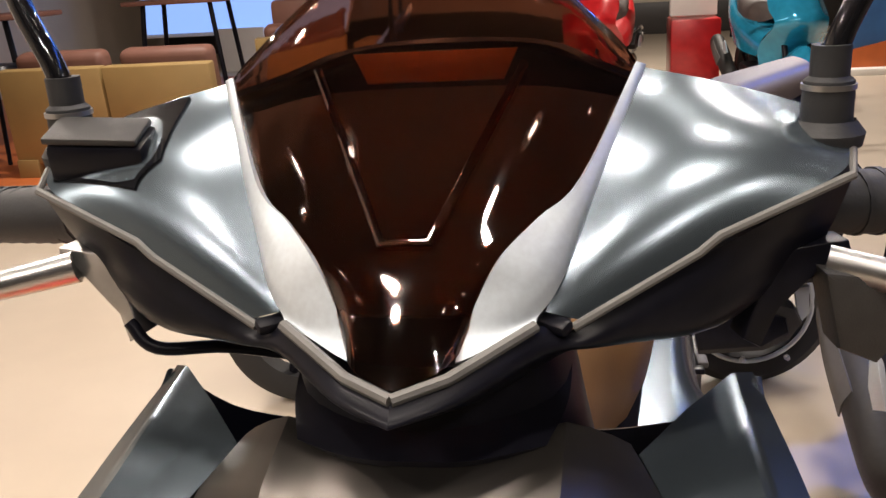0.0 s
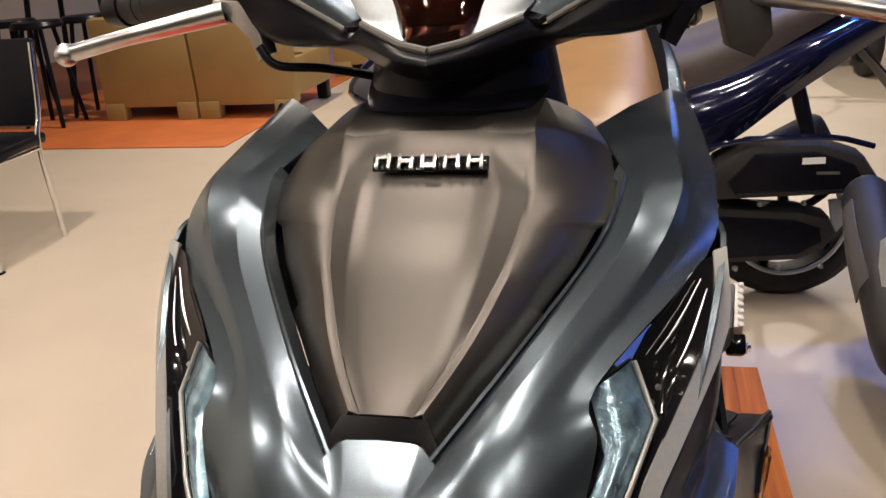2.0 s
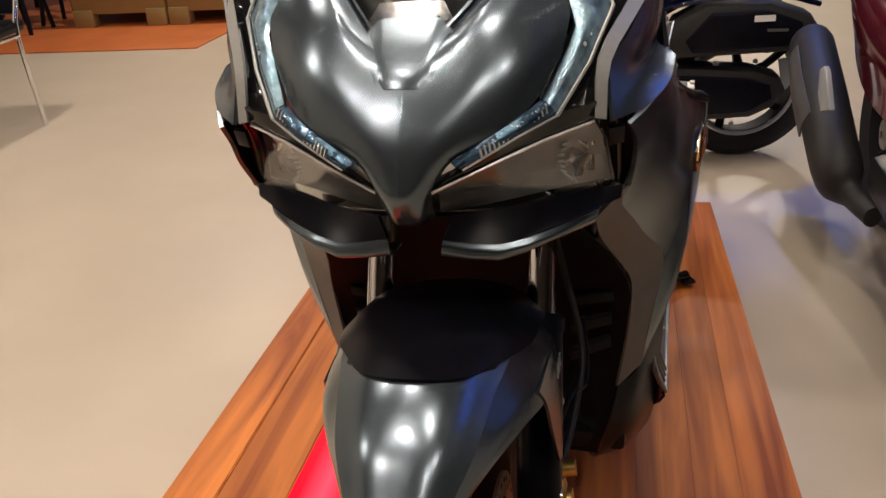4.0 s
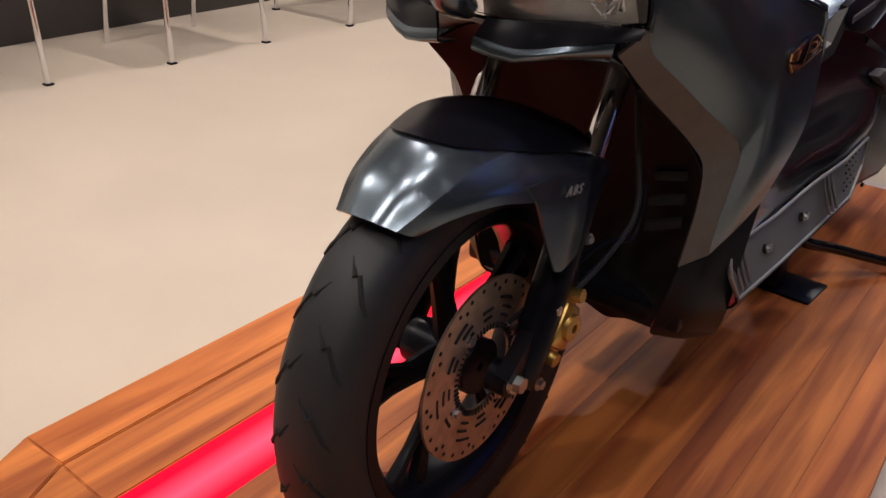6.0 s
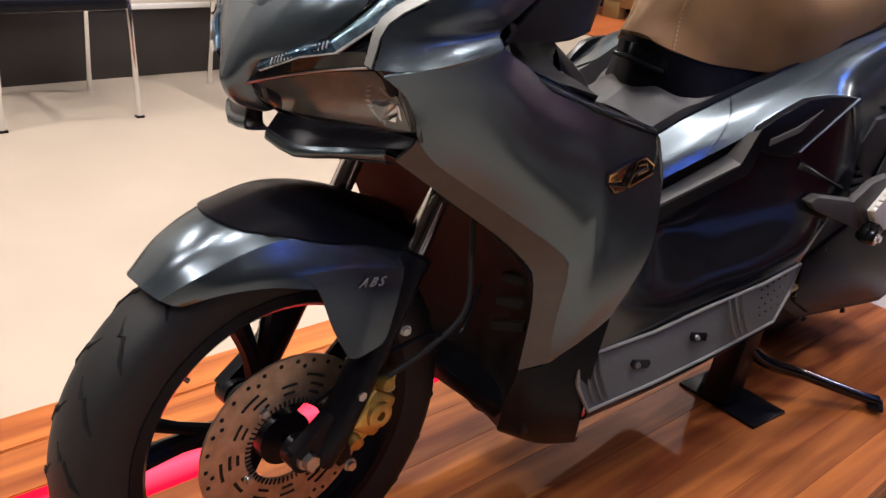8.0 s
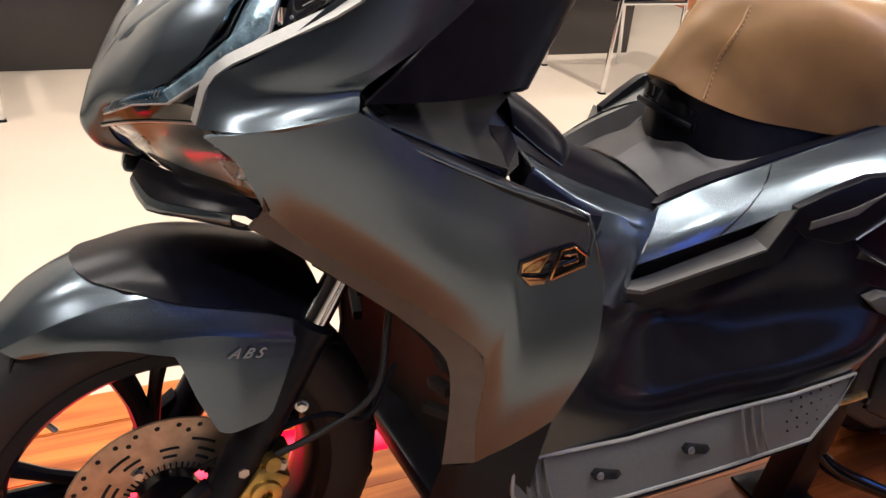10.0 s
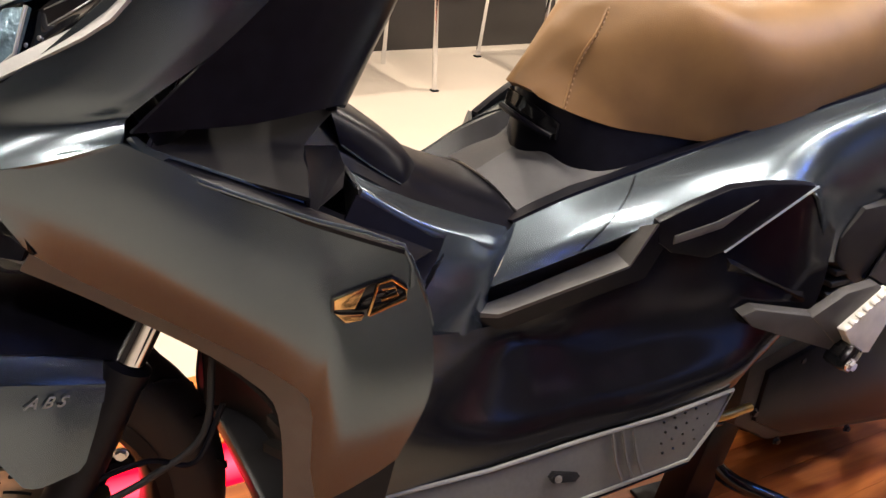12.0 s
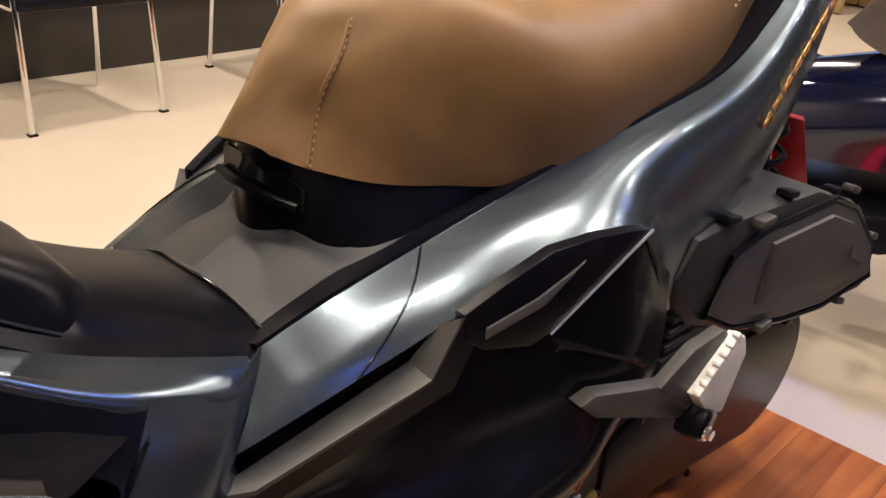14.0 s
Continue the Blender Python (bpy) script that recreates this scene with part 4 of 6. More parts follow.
pair("inner_leg_panel", [
    [(0.1945, 0.140, 0.735), (0.187, 0.208, 0.792), (0.182, 0.265, 0.842), (0.170, 0.345, 0.912)],
    [(0.176, 0.235, 0.728), (0.166, 0.285, 0.775), (0.158, 0.325, 0.825), (0.146, 0.365, 0.880)],
    [(0.148, 0.318, 0.728), (0.138, 0.345, 0.766), (0.130, 0.374, 0.811), (0.118, 0.395, 0.855)],
    [(0.075, 0.350, 0.700), (0.075, 0.372, 0.745), (0.075, 0.395, 0.800), (0.075, 0.405, 0.845)],
    [(0.0, 0.355, 0.700), (0.0, 0.378, 0.745), (0.0, 0.400, 0.800), (0.0, 0.410, 0.845)]], BLACK, "black inner leg panel", core=(0, 0.1, 0.75), nu=3)
pair("glove_tray", [
    [(0.196, 0.148, 0.712), (0.209, 0.212, 0.682), (0.227, 0.268, 0.660), (0.249, 0.335, 0.637)],
    [(0.185, 0.155, 0.715), (0.196, 0.215, 0.690), (0.205, 0.268, 0.666), (0.215, 0.345, 0.628)],
    [(0.175, 0.165, 0.690), (0.180, 0.220, 0.665), (0.185, 0.275, 0.630), (0.190, 0.36, 0.585)],
    [(0.130, 0.22, 0.690), (0.130, 0.26, 0.665), (0.130, 0.31, 0.630), (0.150, 0.42, 0.575)]], BLACK, "dark tray behind the leg shield", core=(0, 0.3, 0.3), nu=3)
pair("tray_shelf", [
    [(0.190, 0.142, 0.724), (0.186, 0.156, 0.716), (0.197, 0.215, 0.693), (0.213, 0.266, 0.677)],
    [(0.170, 0.170, 0.716), (0.165, 0.195, 0.710), (0.165, 0.245, 0.697), (0.168, 0.282, 0.682)],
    [(0.140, 0.200, 0.722), (0.138, 0.230, 0.714), (0.130, 0.275, 0.700), (0.119, 0.298, 0.684)],
    [(0.100, 0.220, 0.740), (0.100, 0.250, 0.730), (0.095, 0.300, 0.715), (0.084, 0.340, 0.700)]], MATTE, "", nu=2, nv=1, core=(0, 0.3, 0.3))
pair_slab("tray_step", [(0.214, 0.267, 0.677), (0.168, 0.283, 0.682), (0.119, 0.298, 0.684), (0.086, 0.344, 0.668), (0.104, 0.346, 0.650), (0.135, 0.330, 0.646), (0.160, 0.298, 0.642), (0.190, 0.276, 0.641)], BLACK, "", 0.004, towards=(0, 0.1, 0.7), bevel=0.001)
for s in (1, -1):
    part("tray_lip", tube(flip([(0.195, 0.142, 0.722), (0.197, 0.150, 0.713), (0.209, 0.212, 0.6845), (0.226, 0.268, 0.6625), (0.246, 0.335, 0.6395), (0.246, 0.345, 0.60)], s), 0.0022, 8, 2), GREY, bike)
    part("tray_corner", sheet([flip(r, s) for r in ([(0.1960, 0.136, 0.732), (0.1970, 0.142, 0.7225), (0.200, 0.152, 0.7115)], [(0.187, 0.142, 0.728), (0.187, 0.150, 0.720), (0.191, 0.164, 0.711)])], nu=1, nv=1), GREY, bike)
    part("tray_lip", tube(flip([(0.186, 0.158, 0.716), (0.197, 0.215, 0.692), (0.206, 0.266, 0.670)], s), 0.0018, 8, 2), GREY, bike)
part("tunnel", sheet([
    [(0.0, 0.300, 0.715), (0.045, 0.30, 0.712), (0.075, 0.300, 0.700), (0.092, 0.300, 0.675), (0.106, 0.30, 0.655)],
    [(0.0, 0.350, 0.695), (0.045, 0.35, 0.692), (0.073, 0.350, 0.682), (0.090, 0.350, 0.662), (0.104, 0.350, 0.648)],
    [(0.0, 0.400, 0.662), (0.045, 0.40, 0.659), (0.072, 0.400, 0.648), (0.090, 0.400, 0.630), (0.104, 0.400, 0.618)],
    [(0.0, 0.440, 0.634), (0.043, 0.44, 0.631), (0.070, 0.440, 0.622), (0.090, 0.440, 0.606), (0.105, 0.440, 0.599)],
    [(0.0, 0.490, 0.608), (0.043, 0.49, 0.605), (0.070, 0.490, 0.598), (0.090, 0.490, 0.586), (0.106, 0.490, 0.578)],
    [(0.0, 0.530, 0.591), (0.043, 0.53, 0.589), (0.070, 0.530, 0.583), (0.090, 0.532, 0.572), (0.106, 0.532, 0.562)],
    [(0.0, 0.556, 0.583), (0.043, 0.557, 0.579), (0.070, 0.559, 0.573), (0.090, 0.561, 0.565), (0.106, 0.548, 0.560)]], both=True, core=(0, 0.45, 0.4)), BLACK, bike, "black centre tunnel")
part("fuel_lid", sheet([
    [(0.0, 0.335, 0.716), (0.05, 0.335, 0.714), (0.078, 0.336, 0.706), (0.088, 0.340, 0.690), (0.090, 0.346, 0.668)],
    [(0.0, 0.390, 0.680), (0.05, 0.390, 0.678), (0.075, 0.388, 0.671), (0.086, 0.384, 0.655), (0.092, 0.380, 0.642)],
    [(0.0, 0.430, 0.650), (0.046, 0.430, 0.648), (0.070, 0.425, 0.643), (0.084, 0.416, 0.634), (0.091, 0.411, 0.621)],
    [(0.0, 0.445, 0.632), (0.040, 0.446, 0.630), (0.058, 0.444, 0.626), (0.078, 0.430, 0.620), (0.088, 0.416, 0.614)]], both=True, core=(0, 0.45, 0.4)), BLACK, bike, "black hinged filler lid")
for s in (1, -1):
    part("lid_edge", tube(flip([(0.0905, 0.346, 0.669), (0.0925, 0.380, 0.643), (0.0915, 0.411, 0.622)], s), 0.0016, 6, 3), GREY, bike)
pair("tray_end", [[(0.098, 0.344, 0.653), (0.116, 0.344, 0.648), (0.132, 0.346, 0.641)], [(0.100, 0.350, 0.600), (0.120, 0.352, 0.600), (0.136, 0.352, 0.600)]], INNER, "", nu=1, core=(0.1, 0.6, 0.62))
pair("tunnel_shelf", [
    [(0.098, 0.345, 0.652), (0.103, 0.400, 0.619), (0.105, 0.466, 0.590), (0.106, 0.535, 0.563)],
    [(0.116, 0.345, 0.648), (0.120, 0.400, 0.614), (0.121, 0.455, 0.589), (0.116, 0.530, 0.558)],
    [(0.131, 0.347, 0.641), (0.137, 0.400, 0.606), (0.138, 0.442, 0.585), (0.128, 0.520, 0.548)],
    [(0.132, 0.350, 0.622), (0.139, 0.400, 0.586), (0.142, 0.436, 0.570), (0.132, 0.512, 0.536)]], GREY, "grey shelf beside the tunnel", core=(0.1, 0.45, 0.4))
pair("swoop_panel", [
    [(0.138, 0.442, 0.586), (0.134, 0.470, 0.574), (0.128, 0.503, 0.558), (0.108, 0.546, 0.567)],
    [(0.155, 0.421, 0.560), (0.151, 0.458, 0.551), (0.144, 0.490, 0.540), (0.124, 0.527, 0.548)],
    [(0.170, 0.398, 0.522), (0.163, 0.440, 0.519), (0.155, 0.475, 0.516), (0.143, 0.497, 0.514)],
    [(0.182, 0.382, 0.485), (0.170, 0.430, 0.485), (0.157, 0.470, 0.490), (0.136, 0.502, 0.497)],
    [(0.188, 0.375, 0.455), (0.174, 0.425, 0.452), (0.160, 0.465, 0.455), (0.140, 0.505, 0.470)]], GREY, "grey panel curving into the side rail")
pair("tray_back", [
    [(0.132, 0.345, 0.636), (0.139, 0.400, 0.600), (0.142, 0.438, 0.578), (0.156, 0.420, 0.559)],
    [(0.148, 0.320, 0.605), (0.150, 0.370, 0.575), (0.160, 0.405, 0.552), (0.176, 0.390, 0.535)]], BLACK, "", nu=2, core=(0.1, 0.6, 0.6))
pair("seat_apron", [
    [(0.0, 0.555, 0.5840), (0.045, 0.558, 0.579), (0.092, 0.562, 0.5655), (0.114, 0.578, 0.574)],
    [(0.0, 0.582, 0.597), (0.045, 0.589, 0.593), (0.092, 0.603, 0.580), (0.116, 0.615, 0.586)],
    [(0.0, 0.606, 0.609), (0.045, 0.618, 0.606), (0.088, 0.640, 0.590), (0.118, 0.660, 0.600)],
    [(0.0, 0.612, 0.618), (0.040, 0.624, 0.615), (0.075, 0.650, 0.604), (0.110, 0.720, 0.615)]], INNER, "dark apron in front of the seat box", core=(0, 0.9, 0.5))
part("apron_seam", tube([(-0.094, 0.560, 0.566), (-0.045, 0.5565, 0.5805), (0.0, 0.5535, 0.5855), (0.045, 0.5565, 0.5805), (0.094, 0.560, 0.566)], 0.0018, 6, 4), GLOSS, bike)
part("seat_box", sheet([
    [(0.0, 0.612, 0.684), (0.02, 0.616, 0.683), (0.044, 0.634, 0.676), (0.075, 0.69, 0.664), (0.12, 0.86, 0.675)],
    [(0.0, 0.608, 0.652), (0.024, 0.617, 0.650), (0.050, 0.637, 0.642), (0.086, 0.69, 0.636), (0.13, 0.86, 0.662)],
    [(0.0, 0.607, 0.615), (0.028, 0.617, 0.613), (0.057, 0.637, 0.608), (0.096, 0.69, 0.612), (0.13, 0.86, 0.650)],
    [(0.0, 0.606, 0.598), (0.030, 0.618, 0.596), (0.066, 0.640, 0.590), (0.102, 0.69, 0.600), (0.13, 0.86, 0.640)]], both=True, core=(0, 0.9, 0.5)), BLACK, bike, "black box under the seat")
recess = part("latch_recess", slab([(-0.03, 0.610, 0.672), (0.004, 0.609, 0.671), (0.030, 0.617, 0.664), (0.050, 0.629, 0.652), (0.051, 0.628, 0.632), (0.030, 0.612, 0.640), (0.004, 0.606, 0.645), (-0.03, 0.608, 0.647)], 0.005, (0, 0.9, 0.65), 0.001), GLOSS, bike)
part("latch_bar", tube([(-0.03, 0.604, 0.651), (0.004, 0.602, 0.649), (0.030, 0.610, 0.643), (0.048, 0.623, 0.636)], 0.004, 8, 3), BLACK, recess)

# seat
SEAT = [
    [(0.0, 0.587, 0.690), (0.012, 0.594, 0.689), (0.024, 0.604, 0.685), (0.031, 0.612, 0.678)],
    [(0.0, 0.612, 0.724), (0.022, 0.629, 0.721), (0.040, 0.645, 0.706), (0.053, 0.637, 0.667)],
    [(0.0, 0.640, 0.762), (0.044, 0.672, 0.757), (0.070, 0.692, 0.735), (0.080, 0.684, 0.653)],
    [(0.0, 0.668, 0.790), (0.064, 0.714, 0.786), (0.100, 0.738, 0.752), (0.102, 0.742, 0.645)],
    [(0.0, 0.735, 0.806), (0.088, 0.765, 0.800), (0.138, 0.792, 0.750), (0.128, 0.795, 0.641)],
    [(0.0, 0.850, 0.800), (0.105, 0.855, 0.793), (0.158, 0.860, 0.738), (0.150, 0.865, 0.645)],
    [(0.0, 0.950, 0.808), (0.112, 0.950, 0.802), (0.162, 0.952, 0.752), (0.160, 0.958, 0.668)],
    [(0.0, 1.060, 0.840), (0.112, 1.060, 0.836), (0.157, 1.062, 0.790), (0.160, 1.070, 0.708)],
    [(0.0, 1.180, 0.885), (0.100, 1.180, 0.880), (0.140, 1.182, 0.840), (0.134, 1.190, 0.772)],
    [(0.0, 1.380, 0.935), (0.075, 1.380, 0.930), (0.105, 1.382, 0.905), (0.100, 1.385, 0.87)]]
seat = part("seat", sheet(SEAT, both=True, nu=6, nv=6, thick=0.012, core=(0, 0.9, 0.6)), LEATHER, bike, "brown leather seat with a stitched seam", 60)
seam = np.array([surface(SEAT, u, v) + (0.0008, -0.0006, 0.0006) for u, v, w in spline([(2.97, 0.49, 0), (1.98, 1.04, 0), (1.14, 1.9, 0), (0.93, 2.98, 0)], 15)])
for s in (1, -1):
    bm = bmesh.new()
    for k in range(0, len(seam) - 1, 2):
        tube([flip([seam[k]], s)[0], flip([seam[k] * 0.25 + seam[k + 1] * 0.75], s)[0]], 0.0010, 5, 1, bm)
    part("stitching", bm, THREAD, seat, "tan stitching")
    part("seam", tube(flip([tuple(p - np.array((0.0022, 0.0012, 0.0014))) for p in seam[::4]], s), 0.0022, 6, 2), LEATHER, seat)
    edge = np.array([surface(SEAT, u, 2.35) for u in np.linspace(7.2, 9.2, 46)]) + (0.001, 0, 0.001)
    bm = bmesh.new()
    for k in range(0, len(edge) - 1, 2):
        tube([flip([edge[k]], s)[0], flip([edge[k] * 0.3 + edge[k + 1] * 0.7], s)[0]], 0.0011, 5, 1, bm)
    part("stitching", bm, THREAD, seat, "tan stitching")

# side rail and tail
RAIL = [
    [(0.106, 0.544, 0.566), (0.120, 0.530, 0.551), (0.135, 0.512, 0.532), (0.142, 0.495, 0.514)],
    [(0.114, 0.600, 0.588), (0.136, 0.590, 0.572), (0.150, 0.570, 0.555), (0.157, 0.552, 0.536)],
    [(0.122, 0.670, 0.608), (0.148, 0.655, 0.594), (0.164, 0.636, 0.577), (0.172, 0.616, 0.560)],
    [(0.133, 0.750, 0.632), (0.166, 0.745, 0.624), (0.184, 0.722, 0.606), (0.192, 0.702, 0.591)],
    [(0.147, 0.850, 0.660), (0.186, 0.850, 0.652), (0.211, 0.850, 0.638), (0.229, 0.847, 0.620)],
    [(0.166, 0.950, 0.688), (0.202, 0.955, 0.676), (0.222, 0.950, 0.600), (0.222, 0.940, 0.505)],
    [(0.176, 1.060, 0.716), (0.206, 1.060, 0.700), (0.221, 1.060, 0.625), (0.210, 1.050, 0.545)],
    [(0.172, 1.150, 0.760), (0.200, 1.150, 0.742), (0.212, 1.150, 0.660), (0.200, 1.142, 0.592)],
    [(0.160, 1.260, 0.830), (0.182, 1.260, 0.808), (0.192, 1.255, 0.740), (0.182, 1.245, 0.690)],
    [(0.115, 1.420, 0.910), (0.135, 1.420, 0.885), (0.145, 1.425, 0.845), (0.135, 1.425, 0.810)]]
pair("side_rail", RAIL, GREY, "satin grey side rail rising to the tail", nu=5, nv=5)
pair("rail_flange", [[r[0] for r in RAIL], [(r[0][0] - 0.035, r[0][1], r[0][2] - 0.012) for r in RAIL]], BLACK, "", nu=1)
for s in (1, -1):
    part("rail_seam", tube(flip([tuple(surface(RAIL, 2.25 - 0.22 * v, v) + np.array((0.0006, -0.0003, 0.0006))) for v in np.linspace(0.05, 2.98, 10)], s), 0.0009, 5, 1), GLOSS, bike)
pair("rail_recess", [[(0.140, 0.496, 0.516), (0.155, 0.553, 0.538), (0.170, 0.617, 0.562), (0.190, 0.702, 0.592)],
                     [(0.126, 0.500, 0.490), (0.138, 0.560, 0.505), (0.152, 0.630, 0.525), (0.172, 0.690, 0.560)],
                     [(0.134, 0.505, 0.470), (0.146, 0.565, 0.484), (0.162, 0.645, 0.505), (0.180, 0.695, 0.545)]], BLACK, "black recess under the rail")
pair("side_skirt", [
    [(0.205, 0.358, 0.520), (0.148, 0.500, 0.470), (0.160, 0.590, 0.495), (0.178, 0.690, 0.575), (0.208, 0.770, 0.600), (0.225, 0.860, 0.610), (0.222, 0.930, 0.560)],
    [(0.205, 0.356, 0.480), (0.150, 0.510, 0.445), (0.162, 0.600, 0.455), (0.182, 0.700, 0.505), (0.206, 0.770, 0.530), (0.228, 0.850, 0.520), (0.234, 0.920, 0.490)],
    [(0.206, 0.354, 0.440), (0.172, 0.500, 0.410), (0.180, 0.610, 0.420), (0.196, 0.710, 0.445), (0.222, 0.800, 0.465), (0.234, 0.860, 0.462), (0.236, 0.910, 0.455)],
    [(0.206, 0.352, 0.395), (0.198, 0.490, 0.368), (0.206, 0.600, 0.378), (0.226, 0.700, 0.392), (0.243, 0.790, 0.402), (0.240, 0.840, 0.415), (0.230, 0.890, 0.430)],
    [(0.200, 0.346, 0.330), (0.203, 0.480, 0.328), (0.212, 0.600, 0.340), (0.232, 0.700, 0.358), (0.238, 0.790, 0.366), (0.235, 0.820, 0.380), (0.220, 0.870, 0.395)]], SKIRT, "black side skirt")
boards = pair("footboard", [
    [(0.196, 0.334, 0.326), (0.206, 0.480, 0.326), (0.216, 0.600, 0.338), (0.236, 0.700, 0.356), (0.241, 0.798, 0.368)],
    [(0.206, 0.330, 0.292), (0.216, 0.480, 0.294), (0.226, 0.600, 0.304), (0.242, 0.700, 0.318), (0.246, 0.775, 0.330)],
    [(0.217, 0.345, 0.257), (0.224, 0.480, 0.258), (0.232, 0.600, 0.266), (0.243, 0.700, 0.276), (0.247, 0.742, 0.286)]], CARBON, "grey ribbed footboard", nv=6)
for s, board in zip((1, -1), boards):
    part("board_rim", tube(flip([(0.1975, 0.334, 0.327), (0.2075, 0.480, 0.327), (0.2175, 0.600, 0.339), (0.2375, 0.700, 0.357), (0.2425, 0.798, 0.369), (0.2475, 0.776, 0.330), (0.2482, 0.743, 0.286), (0.2335, 0.600, 0.265), (0.2255, 0.480, 0.257), (0.2185, 0.345, 0.256), (0.2075, 0.330, 0.292), (0.1975, 0.334, 0.327)], s), 0.0024, 6, 1), PALE, board, "raised grey rim")
    for k, y in enumerate((0.352, 0.364, 0.376, 0.638, 0.652, 0.666)):
        f = (y - 0.35) / 0.32
        x0, z0 = 0.199 + 0.030 * f, 0.322 + 0.024 * f
        part("rib", tube(flip([(x0, y - 0.006, z0), (x0 + 0.011, y - 0.002, z0 - 0.034), (x0 + 0.018, y + 0.006, z0 - 0.058)], s), 0.0022, 6, 2), CARBON, board)
    bm = bmesh.new()
    for k in range(5):
        for j in range(4):
            block((0.003, 0.003, 0.003), ((0.2405 + 0.0016 * j) * s, 0.695 + 0.016 * k + 0.004 * (j % 2), 0.350 + 0.002 * k - 0.014 * j), (0, 0, 0), 0.0008, bm, 1)
    part("stud", bm, GLOSS, board)
    for y, z, x in ((0.446, 0.293, 0.2145), (0.568, 0.303, 0.2245)):
        part("screw_slot", slab(flip([(x + 0.0035, y - 0.012, z - 0.004), (x + 0.0025, y - 0.016, z + 0.003), (x + 0.001, y - 0.010, z + 0.008), (x + 0.0015, y + 0.022, z - 0.001), (x + 0.003, y + 0.026, z - 0.007), (x + 0.004, y + 0.020, z - 0.012)], s), 0.006, (0, 0.5, 0.3), 0), GLOSS, board)
        part("screw", screw((s * (x + 0.0035), y - 0.006, z), (s, -0.1, 0.2), 0.0035, 0.003), STEEL, board)
pair("sill", [[(0.217, 0.343, 0.257), (0.224, 0.480, 0.258), (0.232, 0.600, 0.266), (0.246, 0.742, 0.286)],
              [(0.212, 0.348, 0.238), (0.220, 0.480, 0.240), (0.228, 0.600, 0.250), (0.242, 0.745, 0.272)],
              [(0.150, 0.360, 0.195), (0.150, 0.480, 0.20), (0.150, 0.600, 0.21), (0.150, 0.745, 0.24)]], BLACK, "black sill under the footboard", nu=2)
pair("grip_trim", [
    [(0.1375, 0.484, 0.484), (0.139, 0.5365, 0.4945), (0.1655, 0.6415, 0.542), (0.179, 0.661, 0.576)],
    [(0.1460, 0.482, 0.484), (0.1525, 0.507, 0.481), (0.1875, 0.6455, 0.5335), (0.1945, 0.6692, 0.585)]], TRIM, "grey plastic trim bar", nu=1, nv=1, thick=0.006)
pair("trim_underside", [
    [(0.1460, 0.482, 0.484), (0.1525, 0.507, 0.481), (0.1875, 0.6455, 0.5335), (0.1945, 0.6692, 0.585)],
    [(0.1440, 0.490, 0.468), (0.1500, 0.520, 0.462), (0.1900, 0.668, 0.518), (0.1965, 0.690, 0.572)]], BLACK, "", nu=1, nv=1, thick=0.005)
arrows = pair_slab("arrow_panel", [(0.1945, 0.668, 0.587), (0.2035, 0.705, 0.606), (0.2138, 0.7476, 0.6244), (0.2241, 0.790, 0.6275), (0.2333, 0.828, 0.6265), (0.2385, 0.850, 0.6235), (0.2154, 0.7541, 0.5482), (0.2108, 0.735, 0.541), (0.1998, 0.690, 0.550), (0.1955, 0.672, 0.563)], BLACK, "black arrow-shaped inset", 0.012, bevel=0.0015)
pair("skirt_ledge", [[(0.204, 0.768, 0.537), (0.2145, 0.808, 0.520), (0.2325, 0.884, 0.485)], [(0.2125, 0.774, 0.528), (0.2240, 0.812, 0.509), (0.2390, 0.888, 0.474)],
                     [(0.208, 0.776, 0.515), (0.216, 0.815, 0.497), (0.233, 0.890, 0.462)]], SKIRT, "", nu=1, nv=2)
